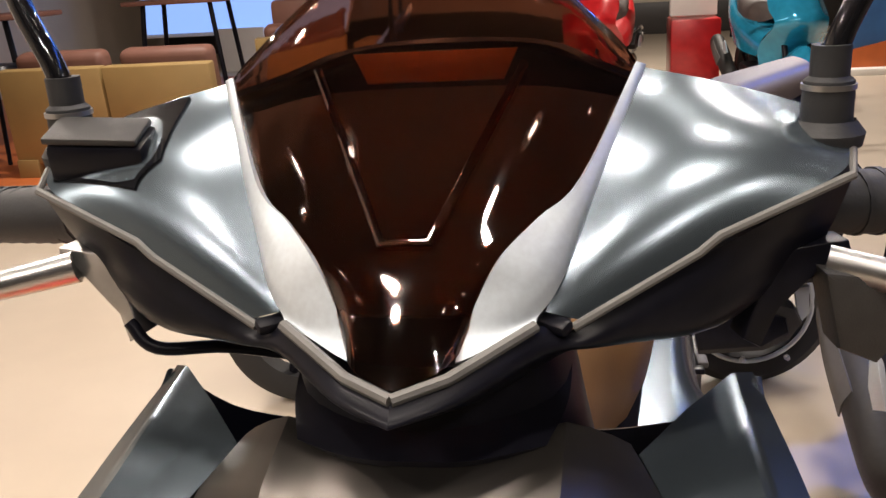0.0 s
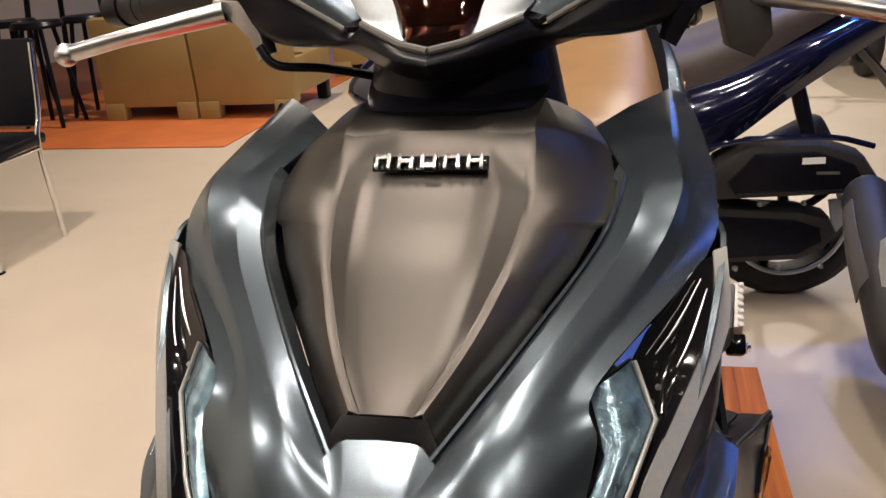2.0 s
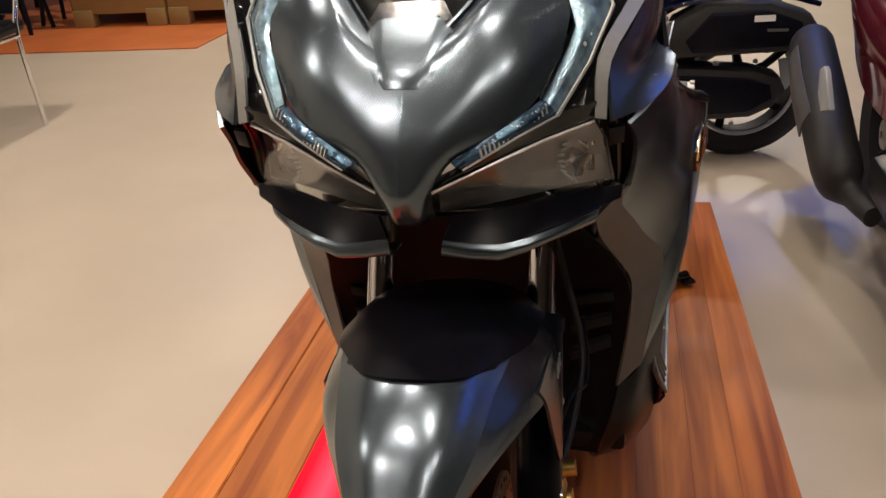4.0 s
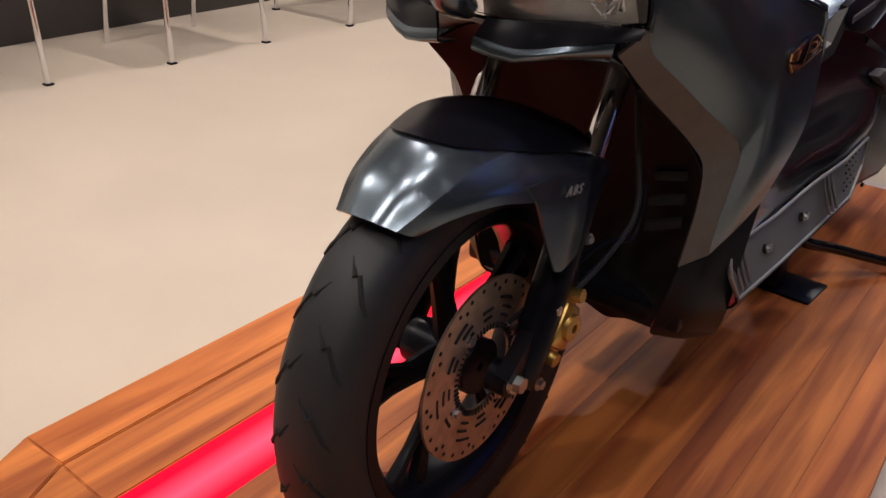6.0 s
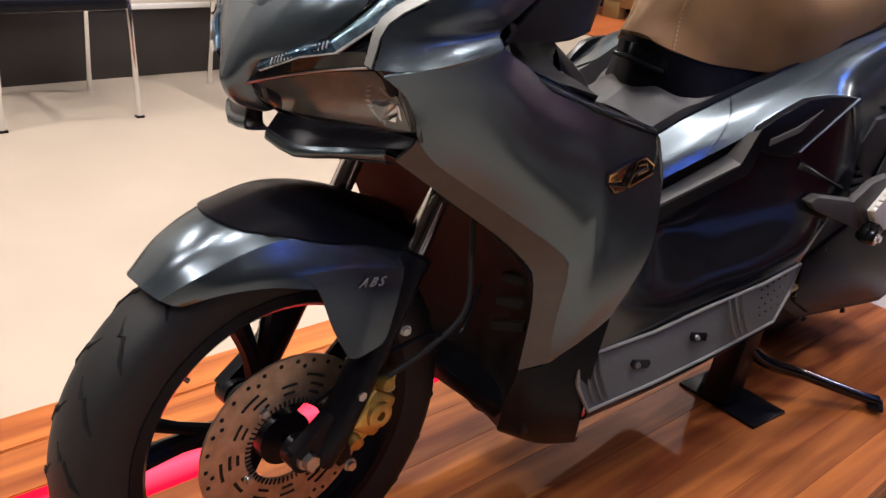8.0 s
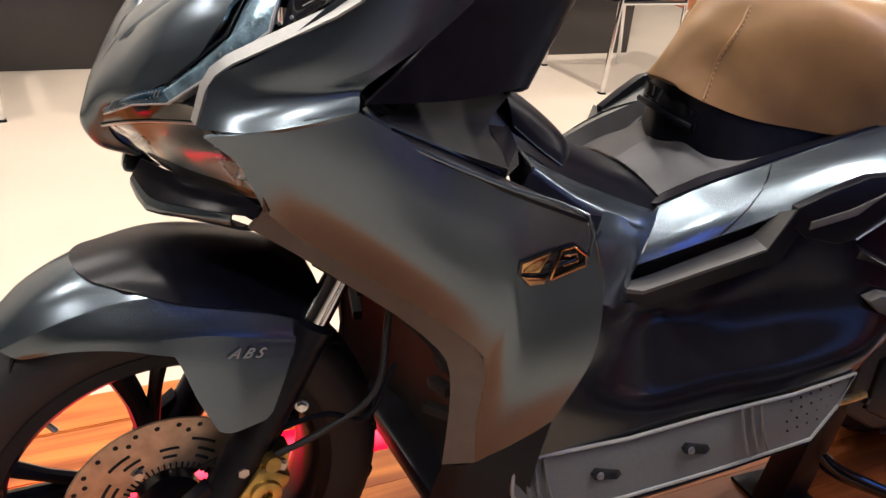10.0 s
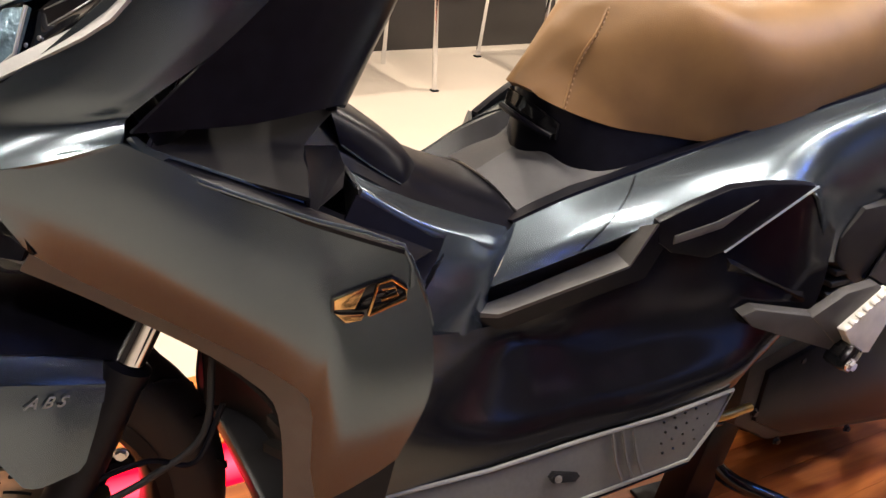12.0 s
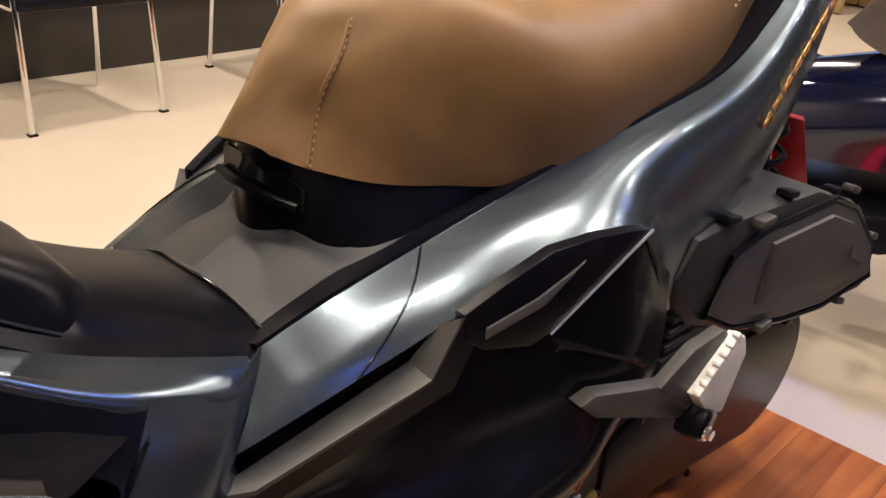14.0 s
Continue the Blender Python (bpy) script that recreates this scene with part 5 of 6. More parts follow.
for s, arrow in zip((1, -1), arrows):
    part("bright_edge", tube(flip([(0.2395, 0.850, 0.6237), (0.2160, 0.7541, 0.5477)], s), [0.0014, 0.0020, 0.0012], 6, 1), SILVER, arrow)
    # lighter grey sliver paints the lit facet of the inset
    part("lit_sliver", slab(flip([(0.2015, 0.6886, 0.561), (0.2147, 0.7429, 0.578), (0.2236, 0.7795, 0.610), (0.2205, 0.766, 0.602), (0.213, 0.735, 0.586), (0.2015, 0.6883, 0.571)], s), 0.004, bevel=0.0006), TRIM, arrow)
    # badge of plain gold plates on the leg shield

    def at(y, z, o=0.0):
        return flip([on_sheet(LEG, 0.309 + (y - 0.315) * 0.9, 0.590 + (z - 0.586) * 0.9, 0.003 + o)], s)[0]
    badge = part("badge", slab([at(0.281, 0.578), at(0.293, 0.564), at(0.308, 0.566), at(0.350, 0.586), at(0.350, 0.599), at(0.336, 0.610), at(0.320, 0.606), at(0.281, 0.592)], 0.005, (0, 0.35, 0.6), 0.001), GLOSS, bike, "gold-edged emblem of plain plates")
    part("badge_plate", slab([at(0.283, 0.578, 0.002), at(0.294, 0.566, 0.002), at(0.308, 0.568, 0.002), at(0.311, 0.574, 0.002), at(0.289, 0.576, 0.002)], 0.003, (0, 0.35, 0.6), 0.0008), GOLD, badge)
    part("badge_plate", slab([at(0.283, 0.581, 0.002), at(0.302, 0.580, 0.002), at(0.312, 0.602, 0.002), at(0.283, 0.591, 0.002)], 0.003, (0, 0.35, 0.6), 0.0008), GOLD, badge)
    part("badge_frame", tube([at(0.315, 0.572, 0.002), at(0.348, 0.588, 0.002), at(0.348, 0.598, 0.002), at(0.335, 0.608, 0.002), at(0.322, 0.604, 0.002), at(0.315, 0.572, 0.002)], 0.0012, 6, 1), GOLD, badge)
    part("badge_bar", tube([at(0.326, 0.598, 0.002), at(0.338, 0.600, 0.002), at(0.341, 0.592, 0.002), at(0.326, 0.587, 0.002)], 0.0013, 6, 1), GOLD, badge)
    # model name along the tail as plain bars
    for k in range(8):
        y = 1.085 + 0.024 * k
        part("name_bar", block((0.002, 0.013, 0.017), ((0.2195 - 0.0065 * k * 0.55) * s, y, 0.672 + 0.0145 * k), (-30, 4 * s, -3 * s), 0.0008), GOLD, bike)

# front wheel
AX = (0.0, 0.0, 0.25)


def make_wheel(parent, c, brake):
    wheel = part("wheel_rim", turned([(0.166, -0.034), (0.172, -0.040), (0.186, -0.040), (0.180, -0.030), (0.168, -0.012), (0.168, 0.012), (0.180, 0.030), (0.186, 0.040), (0.172, 0.040), (0.166, 0.034), (0.160, 0.014), (0.160, -0.014)], c, 72), GLOSS if not brake else BLACK, parent, "black cast wheel")
    part("tyre", turned([(0.184, -0.038), (0.200, -0.043), (0.222, -0.044), (0.238, -0.038), (0.247, -0.026), (0.2515, -0.010), (0.2515, 0.010), (0.247, 0.026), (0.238, 0.038), (0.222, 0.044), (0.200, 0.043), (0.184, 0.038)], c, 96), RUBBER, wheel, "black tyre with slanted grooves")
    # grooves laid on as dark strips, shade painted rather than cut in
    bm = bmesh.new()
    for k in range(22):
        a0 = k * 2 * math.pi / 22
        for s in (1, -1):
            pts = []
            for f, off in ((0.004, 0.0), (0.016, 0.07), (0.020, 0.06), (0.032, 0.15), (0.039, 0.19)):
                r = 0.2507 - max(0, f - 0.010) ** 1.9 * 11.0
                a = a0 + off + (0.12 if s < 0 else 0)
                pts.append((c[0] + f * s, c[1] + r * math.cos(a), c[2] + r * math.sin(a)))
            tube(pts, [0.0014, 0.0030, 0.0026, 0.0030, 0.0012], 5, 1, bm)
    part("tread_groove", bm, SLOT_SHADE, wheel)
    part("hub", turned([(0.006, -0.05), (0.028, -0.05), (0.032, -0.03), (0.026, 0.0), (0.034, 0.03), (0.034, 0.046), (0.006, 0.046)], c, 32), BLACK, wheel)
    for k in range(5):
        a = k * 2 * math.pi / 5 + 0.42
        u = Vector((0, math.cos(a), math.sin(a)))
        w = Vector((0, -math.sin(a), math.cos(a)))
        cc = Vector(c)
        bm = tube([cc + u * 0.022, cc + u * 0.06 + w * 0.004, cc + u * 0.11 + w * 0.012, cc + u * 0.167 + w * 0.028], [0.017, 0.0145, 0.0115, 0.015], 8, 4)
        tube([cc + u * 0.07 + w * 0.002, cc + u * 0.12 - w * 0.010, cc + u * 0.166 - w * 0.024], [0.009, 0.0075, 0.010], 8, 4, bm)
        part("spoke", bm, BLACK, wheel)
    if brake:
        disc = part("brake_disc", turned([(0.050, 0.0475), (0.1125, 0.0475), (0.1125, 0.0510), (0.050, 0.0510)], c, 72), DISC, wheel, "rust-tinted drilled brake disc")
        # holes and slots are dark solids, no openings in the disc
        bm = bmesh.new()
        for k in range(30):
            for r, t in ((0.105, 0), (0.098, 0.5)):
                a = (k + t) * 2 * math.pi / 30
                if r > 0.1 or k % 3 == 0:
                    bmesh.ops.create_cone(bm, cap_ends=True, segments=10, radius1=0.0028, radius2=0.0028, depth=0.0042, matrix=Matrix.Translation((c[0] + 0.04925, c[1] + r * math.cos(a), c[2] + r * math.sin(a))) @ Matrix.Rotation(math.pi / 2, 4, "Y"))
        for k in range(12):
            for r, l in ((0.087, 0.30), (0.076, 0.26), (0.066, 0.22)):
                a = k * 2 * math.pi / 12 + 0.1 * (r > 0.08)
                if k % 2 == 0 or r < 0.08:
                    pts = [(c[0] + 0.0494, c[1] + r * math.cos(a + l * f), c[2] + r * math.sin(a + l * f)) for f in (-0.5, -0.25, 0, 0.25, 0.5)]
                    tube(pts, 0.0040, 6, 1, bm, 0.5)
        part("vent", bm, SLOT_SHADE, disc)
        bm = bmesh.new()
        for k in range(56):
            a = k * 2 * math.pi / 56
            block((0.002, 0.0075, 0.0016), (c[0] + 0.052, c[1] + 0.0535 * math.cos(a), c[2] + 0.0535 * math.sin(a)), (math.degrees(a), 0, 0), 0, bm)
        part("sensor_ring", bm, SLOT_SHADE, disc)
        for k in range(4):
            a = k * math.pi / 2 + 0.35 + math.pi / 4 + 1.0
            part("disc_bolt", screw((c[0] + 0.051, c[1] + 0.0615 * math.cos(a), c[2] + 0.0615 * math.sin(a)), (1, 0, 0), 0.0055, 0.005), STEEL, disc)
    return wheel


front = make_wheel(bike, AX, True)
part("valve", tube([(0.0, -0.124, 0.368), (0.006, -0.114, 0.358), (0.012, -0.103, 0.347)], [0.0045, 0.0035, 0.003], 8, 1), STEEL, front)
rear = make_wheel(bike, (0.0, 1.286, 0.25), False)
for s in (1, -1):
    leg = part("fork_leg", tube(flip([(0.083, 0.022, 0.232), (0.084, 0.040, 0.268), (0.083, 0.090, 0.362), (0.082, 0.140, 0.466)], s), [0.018, 0.022, 0.0225, 0.0215], 20, 4), BLACK, bike, "black fork leg")
    part("fork_seal", turned([(0.0235, -0.008), (0.0235, 0.006), (0.016, 0.010), (0.012, -0.008)], (0, 0, 0), 24, "z"), BLACK, leg).matrix_local = look((0.082 * s, 0.140, 0.466), (0.082 * s, 0.189, 0.566)) @ pose(0, 0, 0, 180, 0, 0)
    part("fork_tube", tube(flip([(0.082, 0.138, 0.462), (0.080, 0.262, 0.71)], s), 0.0145, 20, 2), CHROME, leg, "bright steel fork tube")
    part("axle_lug", turned([(0.02, 0.065), (0.02, 0.090), (0.008, 0.092), (0.004, 0.065)], (0, 0.0, 0.25), 24) if s > 0 else turned([(0.02, -0.065), (0.02, -0.090), (0.008, -0.092), (0.004, -0.065)], (0, 0.0, 0.25), 24), BLACK, leg)
    part("lug_arm", slab(flip([(0.075, -0.018, 0.262), (0.075, 0.012, 0.228), (0.075, 0.05, 0.262), (0.075, 0.03, 0.30)], s), 0.02, (0.2 * s, 0, 0.25), 0.003), BLACK, leg)
    part("axle_nut", screw((0.091 * s, 0.0, 0.25), (s, 0, 0), 0.0105, 0.012), STEEL, leg, "bright axle nut")
    part("fork_bolt", screw((0.098 * s, 0.127, 0.383), (s, -0.3, 0), 0.0055, 0.005), STEEL, leg)
cal = part("brake_caliper", slab([(0.072, 0.048, 0.268), (0.072, 0.062, 0.248), (0.072, 0.085, 0.262), (0.072, 0.112, 0.312), (0.072, 0.115, 0.332), (0.072, 0.088, 0.330), (0.072, 0.062, 0.300)], 0.030, (0.2, 0.08, 0.29), 0.006), GOLDCAST, bike, "gold brake caliper")
part("caliper_body", block((0.034, 0.044, 0.058), (0.092, 0.084, 0.288), (-35, 0, 0), 0.009), GOLDCAST, cal)
part("piston_cap", turned([(0.0175, 0.106), (0.0165, 0.114), (0.010, 0.116), (0.006, 0.115), (0.006, 0.106)], (0, 0.086, 0.288), 24), GOLDCAST, cal)
part("slide_pin", tube([(0.09, 0.090, 0.326), (0.118, 0.092, 0.330)], 0.0085, 14, 1), GOLDCAST, cal)
part("slide_pin", tube([(0.09, 0.058, 0.262), (0.112, 0.056, 0.258)], 0.0085, 14, 1), GOLDCAST, cal)
part("caliper_bolt", screw((0.100, 0.064, 0.318), (1, 0, 0), 0.0065, 0.006), STEEL, cal)
part("caliper_bolt", screw((0.088, 0.064, 0.212), (1, 0, 0), 0.0065, 0.006), STEEL, cal)
part("caliper_bolt", screw((0.104, 0.104, 0.318), (1, 0, 0), 0.005, 0.005), STEEL, cal)
part("bracket", slab([(0.074, 0.03, 0.27), (0.074, 0.06, 0.20), (0.074, 0.078, 0.205), (0.074, 0.07, 0.26), (0.074, 0.12, 0.34), (0.074, 0.09, 0.345)], 0.012, (0.0, 0.06, 0.27), 0.002), BLACK, cal)
part("brake_hose", tube([(0.105, 0.098, 0.332), (0.115, 0.15, 0.36), (0.12, 0.20, 0.40), (0.105, 0.215, 0.47), (0.085, 0.23, 0.55), (0.07, 0.26, 0.62)], 0.0038, 10, 6), RUBBER, bike, "black brake hose")
part("sensor_cable", tube([(0.06, 0.03, 0.30), (0.095, 0.10, 0.355), (0.11, 0.15, 0.375), (0.125, 0.19, 0.372), (0.12, 0.22, 0.43)], 0.003, 8, 6), BLACK, bike)
part("steering_stem", tube([(0, 0.235, 0.66), (0, 0.30, 0.84), (0, 0.33, 0.93)], 0.028, 16, 2), BLACK, bike)
part("fork_bridge", block((0.22, 0.06, 0.035), (0, 0.225, 0.66), (-26, 0, 0), 0.008), BLACK, bike)
part("under_cowl", sheet([[(0.0, 0.0, 0.638), (0.05, 0.02, 0.63), (0.12, 0.07, 0.61)], [(0.0, 0.08, 0.61), (0.05, 0.09, 0.61), (0.125, 0.11, 0.59)], [(0.0, 0.16, 0.61), (0.05, 0.16, 0.61), (0.125, 0.15, 0.58)]], both=True, core=(0, 0.2, 0.8)), BLACK, bike)

# front fender
FEND = [
    [(0.0, -0.152, 0.474), (0.020, -0.151, 0.473), (0.038, -0.144, 0.468), (0.044, -0.133, 0.462), (0.046, -0.124, 0.459)],
    [(0.0, -0.114, 0.508), (0.030, -0.113, 0.505), (0.054, -0.104, 0.493), (0.062, -0.095, 0.480), (0.066, -0.088, 0.472)],
    [(0.0, -0.060, 0.535), (0.036, -0.056, 0.530), (0.064, -0.050, 0.514), (0.080, -0.048, 0.492), (0.085, -0.043, 0.476)],
    [(0.0, 0.010, 0.544), (0.040, 0.010, 0.538), (0.074, 0.008, 0.519), (0.091, 0.005, 0.490), (0.096, 0.0, 0.468)],
    [(0.0, 0.085, 0.530), (0.042, 0.085, 0.525), (0.079, 0.080, 0.504), (0.096, 0.072, 0.478), (0.102, 0.066, 0.455)],
    [(0.0, 0.155, 0.500), (0.042, 0.155, 0.496), (0.077, 0.150, 0.480), (0.092, 0.142, 0.462), (0.098, 0.136, 0.444)]]
fender = part("front_fender", sheet([r[:3] for r in FEND], both=True, nu=6, nv=5, core=(0, 0, 0.25)), GREY, bike, "satin grey front fender")
for s in (1, -1):
    part("fender_side", sheet([flip(r[2:], s) for r in FEND], nu=6, nv=4, core=(0, 0, 0.25)), GREY, fender)
part("fender_cap", sheet([
    [(0.0, -0.074, 0.5345), (0.024, -0.070, 0.5325), (0.044, -0.058, 0.529), (0.060, -0.034, 0.525)],
    [(0.0, 0.010, 0.5490), (0.034, 0.010, 0.5445), (0.062, 0.012, 0.5335), (0.083, 0.014, 0.515)],
    [(0.0, 0.085, 0.5350), (0.035, 0.085, 0.531), (0.063, 0.085, 0.5220), (0.088, 0.079, 0.500)],
    [(0.0, 0.157, 0.5050), (0.035, 0.157, 0.502), (0.062, 0.156, 0.4930), (0.088, 0.147, 0.476)]], both=True, nu=5, core=(0, 0, 0.25)), BLACK, fender, "black fender top")
for s in (1, -1):
    part("fender_wing", sheet([flip(r, s) for r in (
        [(0.0935, -0.010, 0.486), (0.0965, 0.035, 0.484), (0.0975, 0.080, 0.474), (0.0945, 0.140, 0.458)],
        [(0.0985, 0.005, 0.462), (0.102, 0.038, 0.450), (0.1035, 0.075, 0.442), (0.0985, 0.128, 0.432)],
        [(0.103, 0.022, 0.415), (0.105, 0.044, 0.412), (0.106, 0.068, 0.408), (0.102, 0.108, 0.402)],
        [(0.106, 0.040, 0.378), (0.107, 0.050, 0.374), (0.107, 0.062, 0.375), (0.105, 0.088, 0.380)])], core=(0, 0.05, 0.4), thick=0.003), GREY, fender, "grey fender wing")
    cu = bpy.data.curves.new("abs_lettering", "FONT")
    cu.body, cu.size, cu.extrude, cu.align_x, cu.shear, cu.space_character = "ABS", 0.0150, 0.0008, "CENTER", 0.6, 1.5
    tmp = new("abs_tmp", cu)
    me = tmp.to_mesh().copy()
    tmp.to_mesh_clear()
    bpy.data.objects.remove(tmp)
    me.materials.append(PALE)
    txt = new("lettering", me)
    txt.parent = fender
    txt["label"] = "small grey lettering ABS"
    txt.matrix_local = pose(0.1045 * s, 0.066, 0.458, 90, 0, 90 * s) @ pose(0, 0, 0, -6, 0, 9 * -s)

part("red_panel", slab([(0.06, 1.50, 0.57), (0.095, 1.53, 0.56), (0.11, 1.59, 0.42), (0.06, 1.55, 0.42)], 0.012, (0, 2, 0.5), 0.003), RED, bike, "red inner panel behind the shock")
# engine, airbox, peg and stands
box = part("air_box", slab([(0.225, 0.945, 0.505), (0.228, 0.940, 0.540), (0.232, 0.965, 0.578), (0.236, 1.030, 0.582), (0.244, 1.230, 0.570), (0.246, 1.370, 0.520), (0.246, 1.490, 0.435), (0.246, 1.525, 0.372), (0.244, 1.500, 0.348), (0.244, 1.320, 0.373), (0.236, 1.090, 0.428), (0.228, 0.985, 0.470)], 0.10, (0, 1.2, 0.45), 0.012), TEXTURED, bike, "black air filter box")
LIDPTS = [(0.240, 1.040, 0.536), (0.246, 1.100, 0.552), (0.254, 1.265, 0.549), (0.256, 1.345, 0.518), (0.256, 1.455, 0.437), (0.255, 1.488, 0.382), (0.252, 1.320, 0.390), (0.247, 1.200, 0.412), (0.240, 1.075, 0.443), (0.236, 1.010, 0.478)]
part("lid", slab(LIDPTS, 0.02, (0, 1.2, 0.45), 0.007), BOXM, box, "worn grey filter lid")
part("lid_face", slab([(0.2500, 1.110, 0.538), (0.2580, 1.258, 0.535), (0.2600, 1.335, 0.505), (0.2600, 1.430, 0.434), (0.2590, 1.440, 0.408), (0.2560, 1.315, 0.414), (0.2520, 1.205, 0.436), (0.2480, 1.110, 0.462)], 0.012, (0, 1.2, 0.45), 0.005), BOXM, box)
part("lid_rim", tube([(p[0] - 0.004, 1.24 + (p[1] - 1.24) * 1.025, 0.48 + (p[2] - 0.48) * 1.06) for p in LIDPTS + LIDPTS[:1]], 0.0035, 6, 1), BLACK, box)
for y, z in ((1.075, 0.573), (1.33, 0.548), (1.47, 0.445), (1.40, 0.366), (1.14, 0.424)):
    part("clip_lug", block((0.016, 0.030, 0.010), (0.244, y, z), (-20 if y > 1.2 else 0, 0, 0), 0.003), BOXM, box)
part("maker_plate", slab([(0.2612, 1.345, 0.456), (0.2612, 1.410, 0.424), (0.2612, 1.412, 0.436), (0.2612, 1.347, 0.469)], 0.002, (0, 1.2, 0.45), 0), TRIM, box)
for y, z in ((1.02, 0.586), (1.16, 0.579), (1.30, 0.550), (1.25, 0.385)):
    part("box_clip", block((0.02, 0.022, 0.008), (0.23, y, z), (-10, 0, 0), 0.002), BLACK, box)
bm = bmesh.new()
ring = [(0.185, 0.90, 0.34), (0.185, 0.90, 0.24), (0.188, 0.98, 0.19)]
ring += [(0.19, 1.345 + 0.135 * math.cos(a), 0.238 + 0.112 * math.sin(a)) for a in np.linspace(-1.5, 1.5, 12)] + [(0.188, 1.05, 0.385)]
cvt = part("transmission_case", slab(ring, 0.10, (0, 1.2, 0.25), 0.014), TEXTURED, bike, "black transmission case")
part("case_cover", slab([(p[0] + 0.008, 1.16 + (p[1] - 1.16) * 0.88, 0.265 + (p[2] - 0.265) * 0.82) for p in ring], 0.014, (0, 1.2, 0.25), 0.006), BLACK, cvt)
for a in np.linspace(0, 2 * math.pi, 9)[:-1]:
    part("case_bolt", screw((0.19, 1.16 + 0.235 * math.cos(a), 0.262 + 0.098 * math.sin(a)), (1, 0, 0), 0.005, 0.005), BLACK, cvt)
part("engine_block", block((0.26, 0.30, 0.16), (0, 0.90, 0.30), (-8, 0, 0), 0.02), BLACK, bike)
hose = part("intake_hose", tube([(0.18, 0.972, 0.425), (0.18, 0.993, 0.535)], 0.03, 16, 3), RUBBER, bike, "ribbed black intake hose")
for k in range(6):
    part("rib", block((0.09, 0.055, 0.008), (0.18, 0.975 + 0.003 * k, 0.44 + 0.0155 * k), (0, 0, 0), 0.002), RUBBER, hose)
part("frame_tube", tube([(0.10, 0.5, 0.30), (0.11, 0.85, 0.36), (0.12, 1.1, 0.52), (0.11, 1.35, 0.68)], 0.017, 12, 4), BLACK, bike)
part("frame_tube", tube([(-0.10, 0.5, 0.30), (-0.11, 0.85, 0.36), (-0.12, 1.1, 0.52), (-0.11, 1.35, 0.68)], 0.017, 12, 4), BLACK, bike)
part("floor_pan", block((0.34, 0.55, 0.03), (0, 0.55, 0.24), (3, 0, 0), 0.008), BLACK, bike)
shock = part("rear_shock", tube([(0.15, 1.30, 0.44), (0.14, 1.22, 0.72)], 0.016, 14, 1), BLACK, bike, "black rear shock")
bm = tube([(0.15 + 0.026 * math.cos(a), 1.30 - 0.08 * a / 50 + 0.026 * math.sin(a), 0.44 + 0.28 * a / 50) for a in np.linspace(0, 50, 160)], 0.0045, 6, 1)
part("spring", bm, BLACK, shock)
for s in (1, -1):
    lug = part("peg_bracket", slab(flip([(0.236, 0.786, 0.470), (0.242, 0.800, 0.479), (0.262, 0.874, 0.466), (0.268, 0.915, 0.456), (0.270, 0.932, 0.425), (0.267, 0.925, 0.408), (0.246, 0.800, 0.456)], s), 0.016, (0, 0.9, 0.45), 0.004), BOXM, bike, "grey footpeg bracket")
    part("prong", slab(flip([(0.264, 0.874, 0.464), (0.270, 0.919, 0.492), (0.274, 0.966, 0.497), (0.276, 0.984, 0.486), (0.275, 0.948, 0.437), (0.272, 0.925, 0.420)], s), 0.014, (0, 0.9, 0.45), 0.004), BOXM, lug)
    peg = part("footpeg", slab(flip([(0.286, 0.976, 0.493), (0.288, 0.986, 0.489), (0.289, 0.996, 0.466), (0.288, 0.972, 0.406), (0.286, 0.945, 0.412), (0.284, 0.916, 0.446)], s), 0.014, (0, 1.0, 0.45), 0.003), PEGM, bike, "polished folding footpeg")
    for k in range(7):
        part("tooth", block((0.009, 0.0062, 0.0062), ((0.2805 + 0.0004 * k) * s, 0.918 + 0.0093 * k, 0.4485 + 0.0074 * k), (-38, 0, 0), 0.0018), PEGM, peg)
    part("peg_hinge", block((0.03, 0.03, 0.035), (0.276 * s, 0.938, 0.405), (-30, 0, 0), 0.006), GLOSS, peg)
    part("peg_bolt", screw((0.292 * s, 0.932, 0.402), (s, 0, 0), 0.0065, 0.006), CHROME, peg)
part("brass_fitting", tube([(0.19, 0.80, 0.285), (0.205, 0.84, 0.29), (0.20, 0.90, 0.285)], 0.006, 10, 3), GOLDCAST, bike)
part("stand_rod", tube([(0.12, 0.72, 0.24), (0.17, 0.80, 0.26), (0.19, 0.86, 0.27)], 0.009, 10, 4), GLOSS, bike)
sst = part("side_stand", tube([(0.10, 0.93, 0.15), (0.14, 0.985, 0.085), (0.20, 1.06, 0.055), (0.28, 1.13, 0.028), (0.305, 1.152, 0.022)], [0.014, 0.013, 0.011, 0.010, 0.012], 12, 6), GLOSS, bike, "glossy black side stand")
part("stand_foot", block((0.03, 0.045, 0.008), (0.303, 1.152, 0.014), (0, 0, 25), 0.003), GLOSS, sst)
part("support_leg", block((0.05, 0.06, 0.2), (0.11, 0.94, 0.105), (-12, 0, 0), 0.004), BLACK, bike)
part("display_plate", block((0.17, 0.10, 0.006), (0.12, 0.945, 0.003), (0, 0, -4), 0.001), BLACK, bike, "flat black display plate under the stand")

# ---------- chairs along the wall ----------


